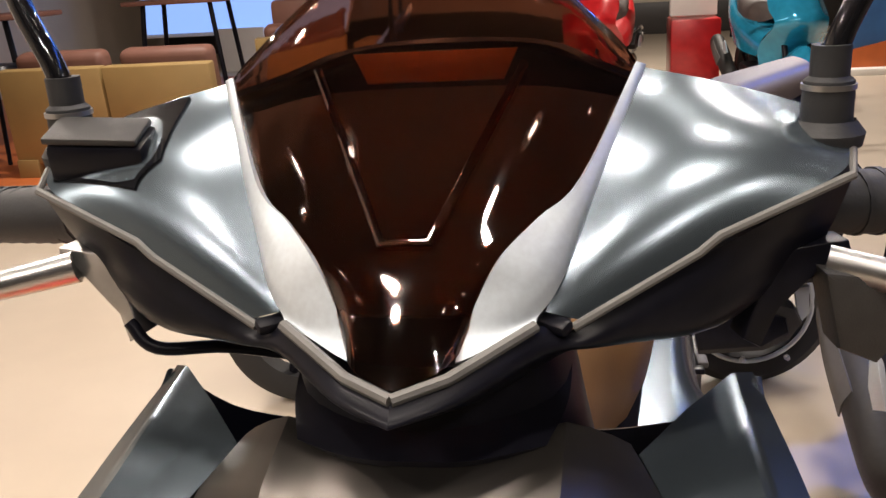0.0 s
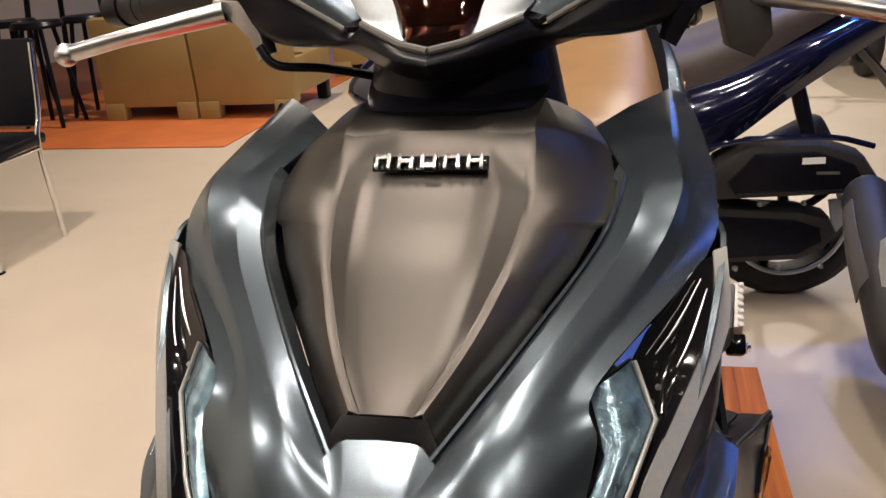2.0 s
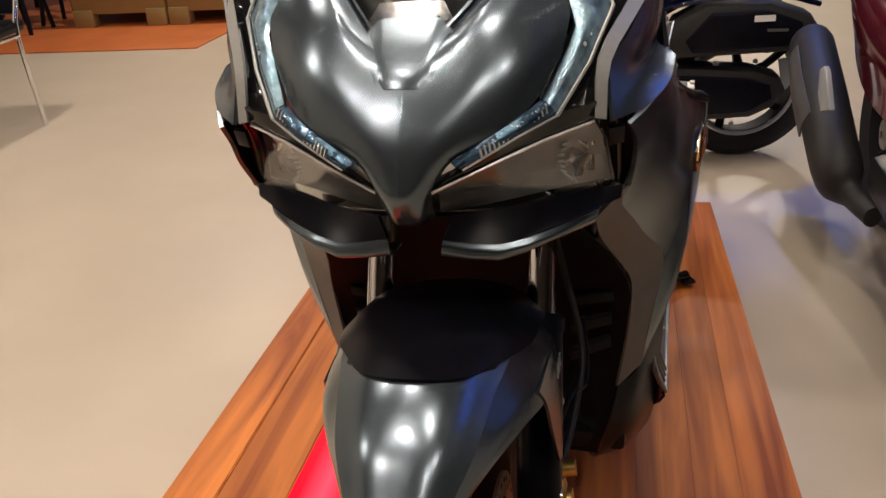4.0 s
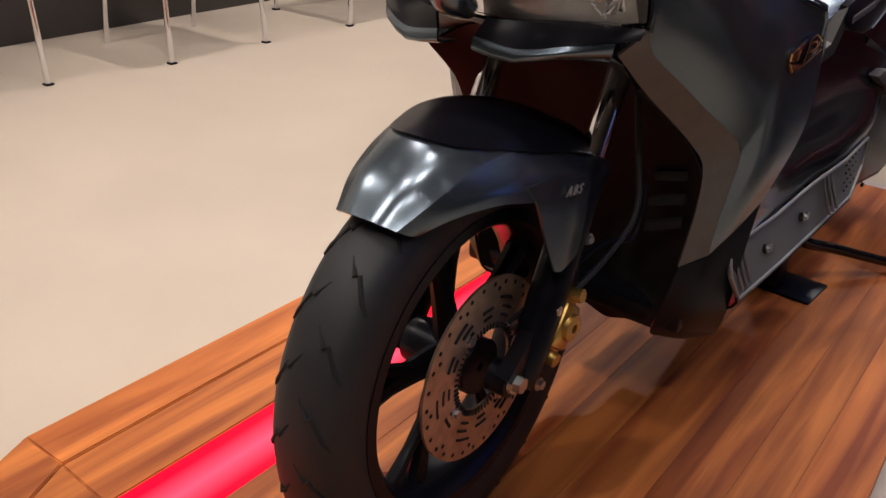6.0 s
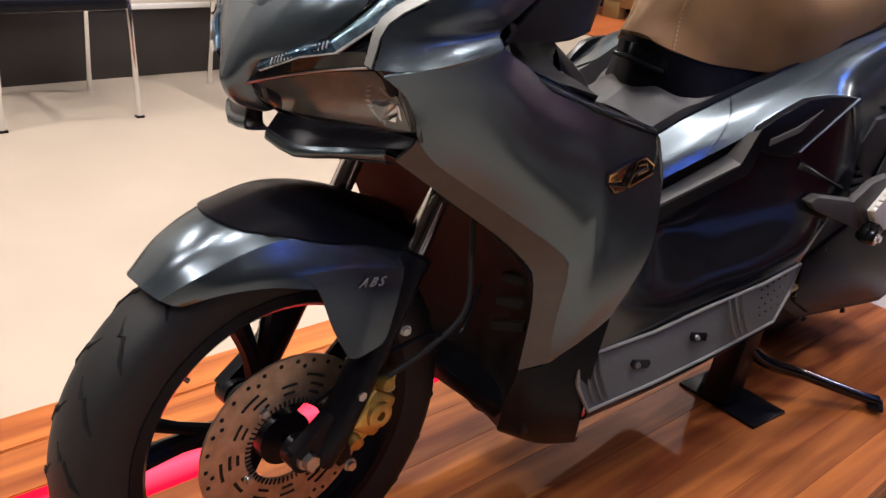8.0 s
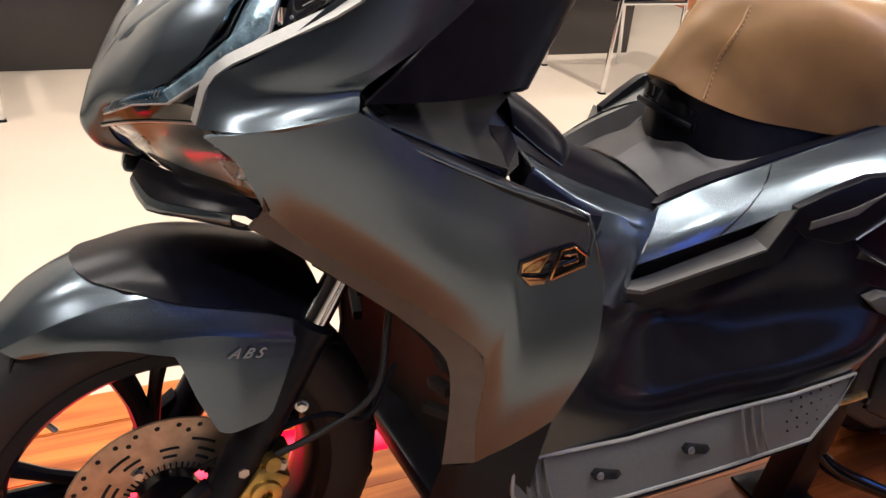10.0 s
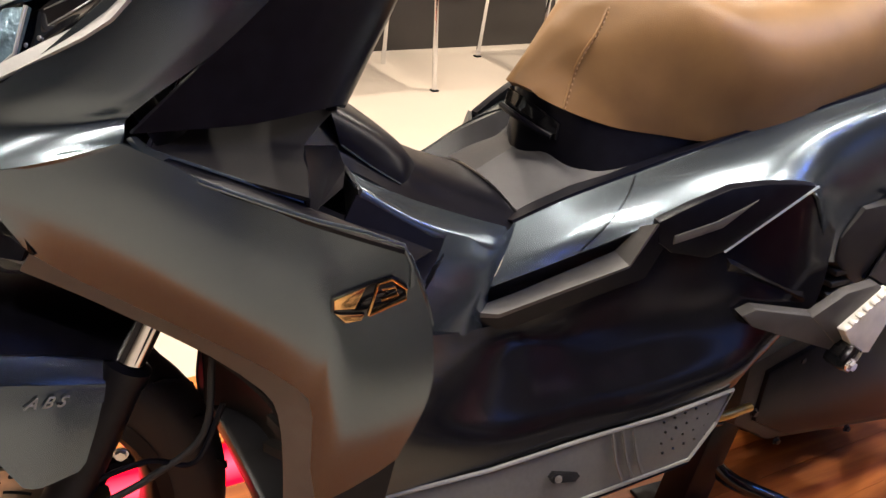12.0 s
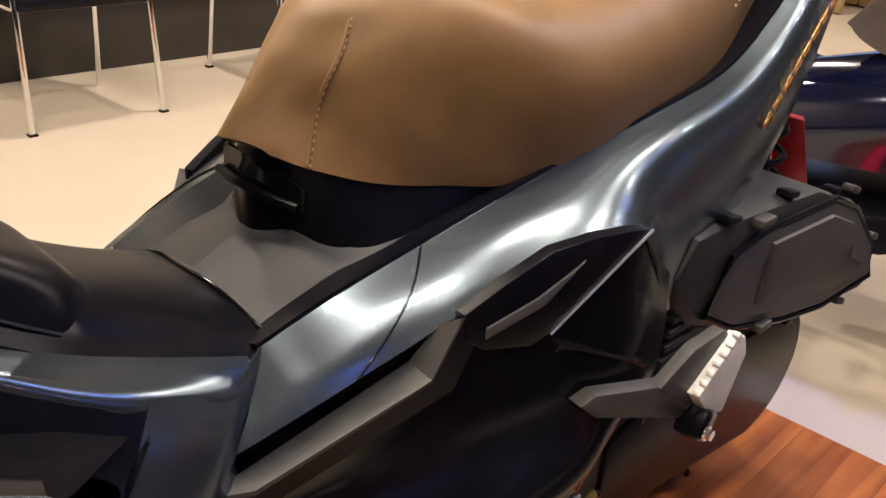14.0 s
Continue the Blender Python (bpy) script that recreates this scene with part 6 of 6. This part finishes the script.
def make_chair():
    ch = thing("chair", "black visitor chair with slim chrome legs beside the wall", "chair", "chairs along the wall")
    part("seat", block((0.46, 0.46, 0.05), (0, 0, 0.43), (0, 2, 0), 0.018), BLACK, ch, "black seat pad")
    part("backrest", block((0.04, 0.44, 0.36), (-0.25, 0, 0.66), (0, -12, 0), 0.015), BLACK, ch, "black backrest")
    for sy in (1, -1):
        part("leg", tube([(0.235, 0.245 * sy, 0.0), (0.205, 0.235 * sy, 0.405), (0.19, 0.23 * sy, 0.42)], 0.011, 12, 4), CHROME, ch)
        part("leg", tube([(-0.205, 0.225 * sy, 0.0), (-0.175, 0.22 * sy, 0.40), (-0.22, 0.22 * sy, 0.55), (-0.27, 0.215 * sy, 0.82)], 0.011, 12, 4), CHROME, ch)
        part("side_rail", tube([(0.20, 0.232 * sy, 0.40), (-0.18, 0.222 * sy, 0.40)], 0.009, 10, 1), CHROME, ch)
        part("foot", block((0.03, 0.03, 0.008), (0.235, 0.245 * sy, 0.004), bevel=0.002), BLACK, ch)
    return ch


chair = make_chair()
chair.matrix_world = pose(-2.63, 0.64, FLOOR_Z)
for cx, cy, turn in ((-2.57, 1.60, 1), (-2.56, 2.58, -90), (-2.6, -0.35, 2)):
    copy_thing(chair, pose(cx, cy, FLOOR_Z, 0, 0, turn))

# ---------- lounge ----------


def make_sofa():
    so = thing("sofa_module", "tan leather sofa module with a brown cushion", "sofa", "sofa modules in the lounge")
    bm = block((0.715, 0.10, 0.62), (0, 0, 0.40), (4, 0, 0), 0.012)
    part("back", bm, SOFAM, so)
    part("seat_base", block((0.71, 0.70, 0.26), (0, 0.38, 0.26), bevel=0.02), SOFAM, so)
    part("foot", block((0.15, 0.09, 0.12), (-0.28, 0.0, 0.06), bevel=0.006), SOFAM, so)
    part("foot", block((0.15, 0.09, 0.12), (0.28, 0.0, 0.06), bevel=0.006), SOFAM, so)
    part("rear_foot", block((0.08, 0.08, 0.14), (-0.3, 0.66, 0.07), bevel=0.006), BLACK, so)
    part("rear_foot", block((0.08, 0.08, 0.14), (0.3, 0.66, 0.07), bevel=0.006), BLACK, so)
    part("cushion", block((0.62, 0.16, 0.36), (0, 0.16, 0.62), (8, 0, 0), 0.05, segments=3), CUSHION, so, "brown back cushion")
    return so


sofa = make_sofa()
sofa.matrix_world = pose(-3.28, 5.2, FLOOR_Z + 0.008)
copy_thing(sofa, pose(-2.55, 5.2, FLOOR_Z + 0.008))
copy_thing(sofa, pose(-2.15, 6.9, FLOOR_Z + 0.008, 0, 0, 8))
brown = thing("armchair", "brown lounge armchair with tan arms", "armchair", at=pose(-2.15, 7.6, FLOOR_Z))
part("seat", block((0.6, 0.6, 0.40), (0, 0.1, 0.21), bevel=0.04), SOFAM, brown)
part("backrest", block((0.56, 0.14, 0.60), (-0.1, -0.2, 0.68), bevel=0.04), CUSHION, brown)
part("arm", block((0.14, 0.6, 0.60), (0.36, 0.1, 0.31), bevel=0.03), SOFAM, brown)
part("arm", block((0.14, 0.6, 0.60), (-0.40, 0.1, 0.31), bevel=0.03), SOFAM, brown)


def make_table(x, y):
    ta = thing("high_table", "dark wooden high table with splayed legs", "table", "high tables in the lounge", pose(x, y, FLOOR_Z))
    part("tabletop", block((0.9, 0.6, 0.035), (0, 0, 1.02), bevel=0.006), CUSHION, ta)
    for sx in (1, -1):
        for sy in (1, -1):
            part("leg", tube([(0.40 * sx, 0.24 * sy, 0), (0.30 * sx, 0.2 * sy, 1.0)], 0.022, 8, 1), BLACK, ta)
    return ta


make_table(-3.3, 7.4)
make_table(-4.25, 6.0)
for sx, sy in ((-4.0, 5.1), (-4.35, 5.3), (-3.85, 5.45)):
    st = thing("bar_stool", "dark bar stool with slim legs in the lounge", "stool", "bar stools", pose(sx, sy, FLOOR_Z))
    part("seat", turned([(0.17, 0.0), (0.175, 0.02), (0.16, 0.045), (0.005, 0.05), (0.005, 0.0)], (0, 0, 0.68), 24, "z"), BLACK, st)
    for a in range(4):
        part("leg", tube([(0.2 * math.cos(a * 1.571 + 0.8), 0.2 * math.sin(a * 1.571 + 0.8), 0), (0.1 * math.cos(a * 1.571 + 0.8), 0.1 * math.sin(a * 1.571 + 0.8), 0.69)], 0.016, 8, 1), BLACK, st)

# glazed front of the lounge with a screen
SCREEN = glow("bluish_screen", (0.25, 0.42, 0.85), 0.9)
scr = thing("display_screen", "large bluish display screen on the lounge wall", "screen", at=pose(-4.2, 11.0, 0))
part("panel", block((2.6, 0.06, 1.6), (0, 0, 1.2), bevel=0.01), SCREEN, scr)
part("screen_frame", block((2.7, 0.05, 1.7), (0, 0.03, 1.2), bevel=0.01), WHITE, scr)
part("screen_foot", block((0.6, 0.3, 0.55), (0, 0.05, 0.16), bevel=0.01), WHITE, scr)

# ---------- stands and other scooters ----------
kiosk = thing("red_stand", "red box-shaped information stand with a white top", "stand", at=pose(1.05, 8.1, FLOOR_Z))
part("body", block((0.42, 0.42, 0.62), (0, 0, 0.31), bevel=0.02), RED, kiosk)
part("header", block((0.40, 0.10, 0.9), (0, 0.05, 1.08), bevel=0.01), WHITE, kiosk)
ban = thing("blue_banner", "blue and orange printed banner panel", "banner", at=pose(3.1, 8.6, FLOOR_Z))
BLUEP = material("blue_print", (0.02, 0.09, 0.25), 0.5, 0, 0.3, 3.0)
ORANGEP = material("orange_print", (0.6, 0.14, 0.03), 0.5, 0, 0.2, 3.0)
part("panel", block((1.3, 0.03, 0.95), (0, 0, 0.50), bevel=0.004), BLUEP, ban)
part("print_shape", slab([(-0.6, -0.018, 0.05), (0.6, -0.018, 0.05), (0.6, -0.018, 0.25), (0.1, -0.018, 0.36), (-0.1, -0.018, 0.48), (-0.25, -0.018, 0.30), (-0.6, -0.018, 0.22)], 0.003, (0, 1, 0.3), 0), ORANGEP, ban)
part("plinth", block((1.4, 0.3, 0.06), (0, 0, 0.03), bevel=0.004), WHITE, ban)


def make_scooter(m, paint, seatmat, label):
    """A neighbouring scooter of the same family: its front points along -y."""
    b = thing("parked_scooter", label, "scooter", "parked scooters", m)
    w = turned([(0.166, -0.036), (0.184, -0.040), (0.222, -0.048), (0.244, -0.036), (0.252, -0.012), (0.252, 0.012), (0.244, 0.036), (0.222, 0.048), (0.184, 0.040), (0.166, 0.036)], (0, 1.286, 0.25), 56)
    part("rear_tyre", w, RUBBER, b)
    part("front_tyre", turned([(0.166, -0.036), (0.184, -0.040), (0.222, -0.044), (0.244, -0.034), (0.252, -0.012), (0.252, 0.012), (0.244, 0.034), (0.222, 0.044), (0.184, 0.040), (0.166, 0.036)], (0, 0, 0.25), 56), RUBBER, b)
    for y in (0.0, 1.286):
        for k in range(5):
            a = k * 2 * math.pi / 5 + 0.5
            part("spoke", tube([(0, y, 0.25), (0, y + 0.09 * math.cos(a), 0.25 + 0.09 * math.sin(a)), (0, y + 0.172 * math.cos(a + 0.1), 0.25 + 0.172 * math.sin(a + 0.1))], [0.022, 0.013, 0.015], 8, 3), BLACK, b)
        part("hub", turned([(0.01, -0.05), (0.04, -0.045), (0.04, 0.045), (0.01, 0.05)], (0, y, 0.25), 20), STEEL, b)
    part("rear_body", sheet([
        [(0.0, 0.52, 0.60), (0.10, 0.54, 0.57), (0.14, 0.52, 0.50), (0.15, 0.5, 0.42)],
        [(0.0, 0.80, 0.68), (0.14, 0.82, 0.66), (0.20, 0.84, 0.58), (0.20, 0.84, 0.45)],
        [(0.0, 1.06, 0.74), (0.15, 1.06, 0.72), (0.21, 1.06, 0.64), (0.20, 1.05, 0.53)],
        [(0.0, 1.28, 0.82), (0.14, 1.28, 0.80), (0.18, 1.26, 0.73), (0.16, 1.25, 0.66)],
        [(0.0, 1.50, 0.90), (0.09, 1.50, 0.88), (0.11, 1.50, 0.84), (0.09, 1.50, 0.80)]], both=True, core=(0, 1.0, 0.4)), paint, b, "glossy rear body")
    part("seat", sheet([[(q[0] * 0.97, q[1] + 0.01, q[2] + 0.004) for q in r] for r in SEAT], both=True, thick=0.012, core=(0, 0.9, 0.6), nu=4, nv=4), seatmat, b)
    part("leg_shield", sheet([
        [(0.0, 0.20, 0.93), (0.10, 0.25, 0.92), (0.17, 0.33, 0.91)], [(0.0, 0.08, 0.83), (0.10, 0.10, 0.82), (0.19, 0.20, 0.78)],
        [(0.0, -0.03, 0.70), (0.08, -0.01, 0.70), (0.18, 0.08, 0.68)], [(0.0, 0.10, 0.58), (0.10, 0.14, 0.55), (0.22, 0.28, 0.52)], [(0.0, 0.28, 0.34), (0.12, 0.28, 0.32), (0.19, 0.33, 0.34)]], both=True), paint, b, "glossy front shield")
    part("handlebar_cowl", sheet([[(0.0, 0.37, 1.14), (0.06, 0.37, 1.12), (0.11, 0.35, 1.08)], [(0.0, 0.28, 1.05), (0.10, 0.29, 1.05), (0.20, 0.31, 1.05)], [(0.0, 0.20, 0.97), (0.08, 0.25, 0.98), (0.19, 0.32, 1.0)]], both=True, core=(0, 0.4, 1.0)), paint, b)
    part("handlebar", tube([(-0.34, 0.39, 1.0), (-0.1, 0.35, 1.0), (0.1, 0.35, 1.0), (0.34, 0.39, 1.0)], 0.015, 12, 3), BLACK, b)
    part("front_fender", sheet([[(0, -0.16, 0.46), (0.045, -0.14, 0.45)], [(0, -0.06, 0.54), (0.08, -0.05, 0.48)], [(0, 0.07, 0.54), (0.095, 0.06, 0.47)], [(0, 0.16, 0.50), (0.095, 0.14, 0.45)]], both=True, core=(0, 0, 0.2)), paint, b)
    for s in (1, -1):
        part("fork_leg", tube([(0.083 * s, 0.0, 0.25), (0.08 * s, 0.26, 0.72)], 0.02, 12, 1), BLACK, b)
        part("mirror_stem", tube([(0.19 * s, 0.33, 1.05), (0.2 * s, 0.33, 1.18), (0.27 * s, 0.34, 1.24)], 0.006, 8, 4), GLOSS, b)
    part("floor_body", block((0.40, 0.56, 0.10), (0, 0.56, 0.29), (4, 0, 0), 0.03), BLACK, b)
    part("tunnel", sheet([[(0, 0.3, 0.74), (0.08, 0.3, 0.7), (0.15, 0.3, 0.5)], [(0, 0.45, 0.64), (0.07, 0.45, 0.62), (0.15, 0.44, 0.45)], [(0, 0.60, 0.60), (0.09, 0.58, 0.57), (0.16, 0.55, 0.42)]], both=True, core=(0, 0.45, 0.3)), BLACK, b)
    box2 = part("air_box", slab([(0.222, 1.00, 0.42), (0.228, 1.03, 0.49), (0.236, 1.12, 0.535), (0.242, 1.30, 0.535), (0.244, 1.42, 0.49), (0.244, 1.46, 0.43), (0.242, 1.43, 0.385), (0.226, 1.04, 0.375)], 0.10, (0, 1.2, 0.45), 0.02), TEXTURED, b)
    part("lid", slab([(0.240, 1.06, 0.43), (0.248, 1.13, 0.51), (0.252, 1.29, 0.512), (0.254, 1.39, 0.475), (0.254, 1.42, 0.43), (0.252, 1.40, 0.402), (0.240, 1.08, 0.395)], 0.02, (0, 1.2, 0.45), 0.012), BLACK, box2)
    part("sticker", slab([(0.2565, 1.25, 0.482), (0.2565, 1.31, 0.482), (0.2565, 1.31, 0.500), (0.2565, 1.25, 0.500)], 0.002, (0, 1.2, 0.4), 0), WHITE, box2)
    part("maker_plate", slab([(0.2565, 1.29, 0.452), (0.2565, 1.35, 0.450), (0.2565, 1.35, 0.458), (0.2565, 1.29, 0.460)], 0.002, (0, 1.2, 0.4), 0), TRIM, box2)
    part("box_line", tube([(0.20, 1.0, 0.525), (0.235, 1.12, 0.552), (0.242, 1.32, 0.552), (0.236, 1.44, 0.52)], 0.008, 8, 3), NAVY, b)
    case = part("transmission_case", slab([(0.188, 0.90, 0.33), (0.185, 0.92, 0.19), (0.188, 1.05, 0.165), (0.19, 1.28, 0.17), (0.19, 1.35, 0.20), (0.19, 1.385, 0.25), (0.19, 1.36, 0.30), (0.19, 1.28, 0.325), (0.19, 1.05, 0.345)], 0.10, (0, 1.2, 0.25), 0.025), TEXTURED, b)
    part("case_cover", slab([(0.20, 0.94, 0.30), (0.20, 0.95, 0.215), (0.20, 1.08, 0.19), (0.20, 1.27, 0.195), (0.20, 1.34, 0.235), (0.20, 1.33, 0.275), (0.20, 1.26, 0.300), (0.20, 1.06, 0.318)], 0.014, (0, 1.2, 0.25), 0.008), BLACK, case)
    for k in range(7):
        part("case_bolt", screw((0.19, 0.98 + 0.06 * k, 0.352 if k % 2 else 0.158), (1, 0, 0), 0.006, 0.012), STEEL, case)
    part("rim_arc", tube([(0.045, 1.286 + 0.172 * math.cos(a), 0.25 + 0.172 * math.sin(a)) for a in np.linspace(0, 2 * math.pi, 40)], 0.007, 8, 1), SILVER, b)
    part("fender_bracket", slab([(0.16, 1.36, 0.345), (0.16, 1.40, 0.35), (0.16, 1.405, 0.27), (0.16, 1.38, 0.24)], 0.012, (0, 1.3, 0.3), 0.002), SILVER, b)
    part("shock", tube([(0.14, 1.34, 0.37), (0.13, 1.25, 0.70)], 0.022, 12, 1), BLACK, b)
    muf = part("muffler", tube([(-0.17, 0.84, 0.20), (-0.19, 0.95, 0.21), (-0.205, 0.99, 0.225), (-0.21, 1.04, 0.25), (-0.215, 1.25, 0.36), (-0.217, 1.42, 0.45), (-0.217, 1.455, 0.468)], [0.02, 0.026, 0.048, 0.058, 0.061, 0.058, 0.038], 20, 4, flat=1.2), TEXTURED, b, "dark grey muffler with a heat guard")
    part("heat_guard", sheet([[(-0.262, 1.14, 0.355), (-0.276, 1.15, 0.32), (-0.278, 1.16, 0.285)], [(-0.268, 1.26, 0.42), (-0.282, 1.27, 0.385), (-0.282, 1.28, 0.35)], [(-0.266, 1.36, 0.472), (-0.278, 1.38, 0.44), (-0.276, 1.39, 0.41)]], thick=0.004, core=(0, 1.3, 0.4)), TRIM, muf)
    for s in (1, -1):
        part("footpeg", slab(flip([(0.262, 0.945, 0.416), (0.270, 0.985, 0.492), (0.273, 0.998, 0.502), (0.279, 1.008, 0.492), (0.280, 0.995, 0.440), (0.276, 0.970, 0.405)], s), 0.014, (0, 1.0, 0.45), 0.002), SILVER, b)
    part("rear_mudguard", sheet([[(0.0, 1.44, 0.80), (0.07, 1.43, 0.78)], [(0.0, 1.58, 0.62), (0.07, 1.57, 0.62)], [(0.0, 1.66, 0.46), (0.055, 1.66, 0.46)]], both=True, core=(0, 1.2, 0.4)), BLACK, b)
    part("side_stand", tube([(0.12, 0.86, 0.2), (0.2, 0.95, 0.08), (0.29, 1.04, 0.01)], 0.011, 10, 5), GLOSS, b)
    part("centre_stand", tube([(0.12, 0.98, 0.2), (0.14, 1.02, 0.006)], 0.014, 10, 1), GLOSS, b)
    return b


PADS = material("dark_seat_vinyl", (0.07, 0.055, 0.05), 0.5, 0, 0.1, 20.0, 0.2, 500.0)
make_scooter(pose(-0.73, 2.20, FLOOR_Z, 0, 0, -82.5), NAVY, PADS, "glossy navy scooter parked behind the podium")
make_scooter(pose(0.88, 0.47, FLOOR_Z), MAROON, PADS, "glossy maroon scooter parked beside the podium")
make_scooter(pose(0.15, 7.0, FLOOR_Z, 0, 0, -10), RED, PADS, "glossy red scooter at the back of the hall")
make_scooter(pose(1.55, 6.2, FLOOR_Z, 0, 0, 6), CYAN, PADS, "glossy blue and white scooter at the back of the hall")
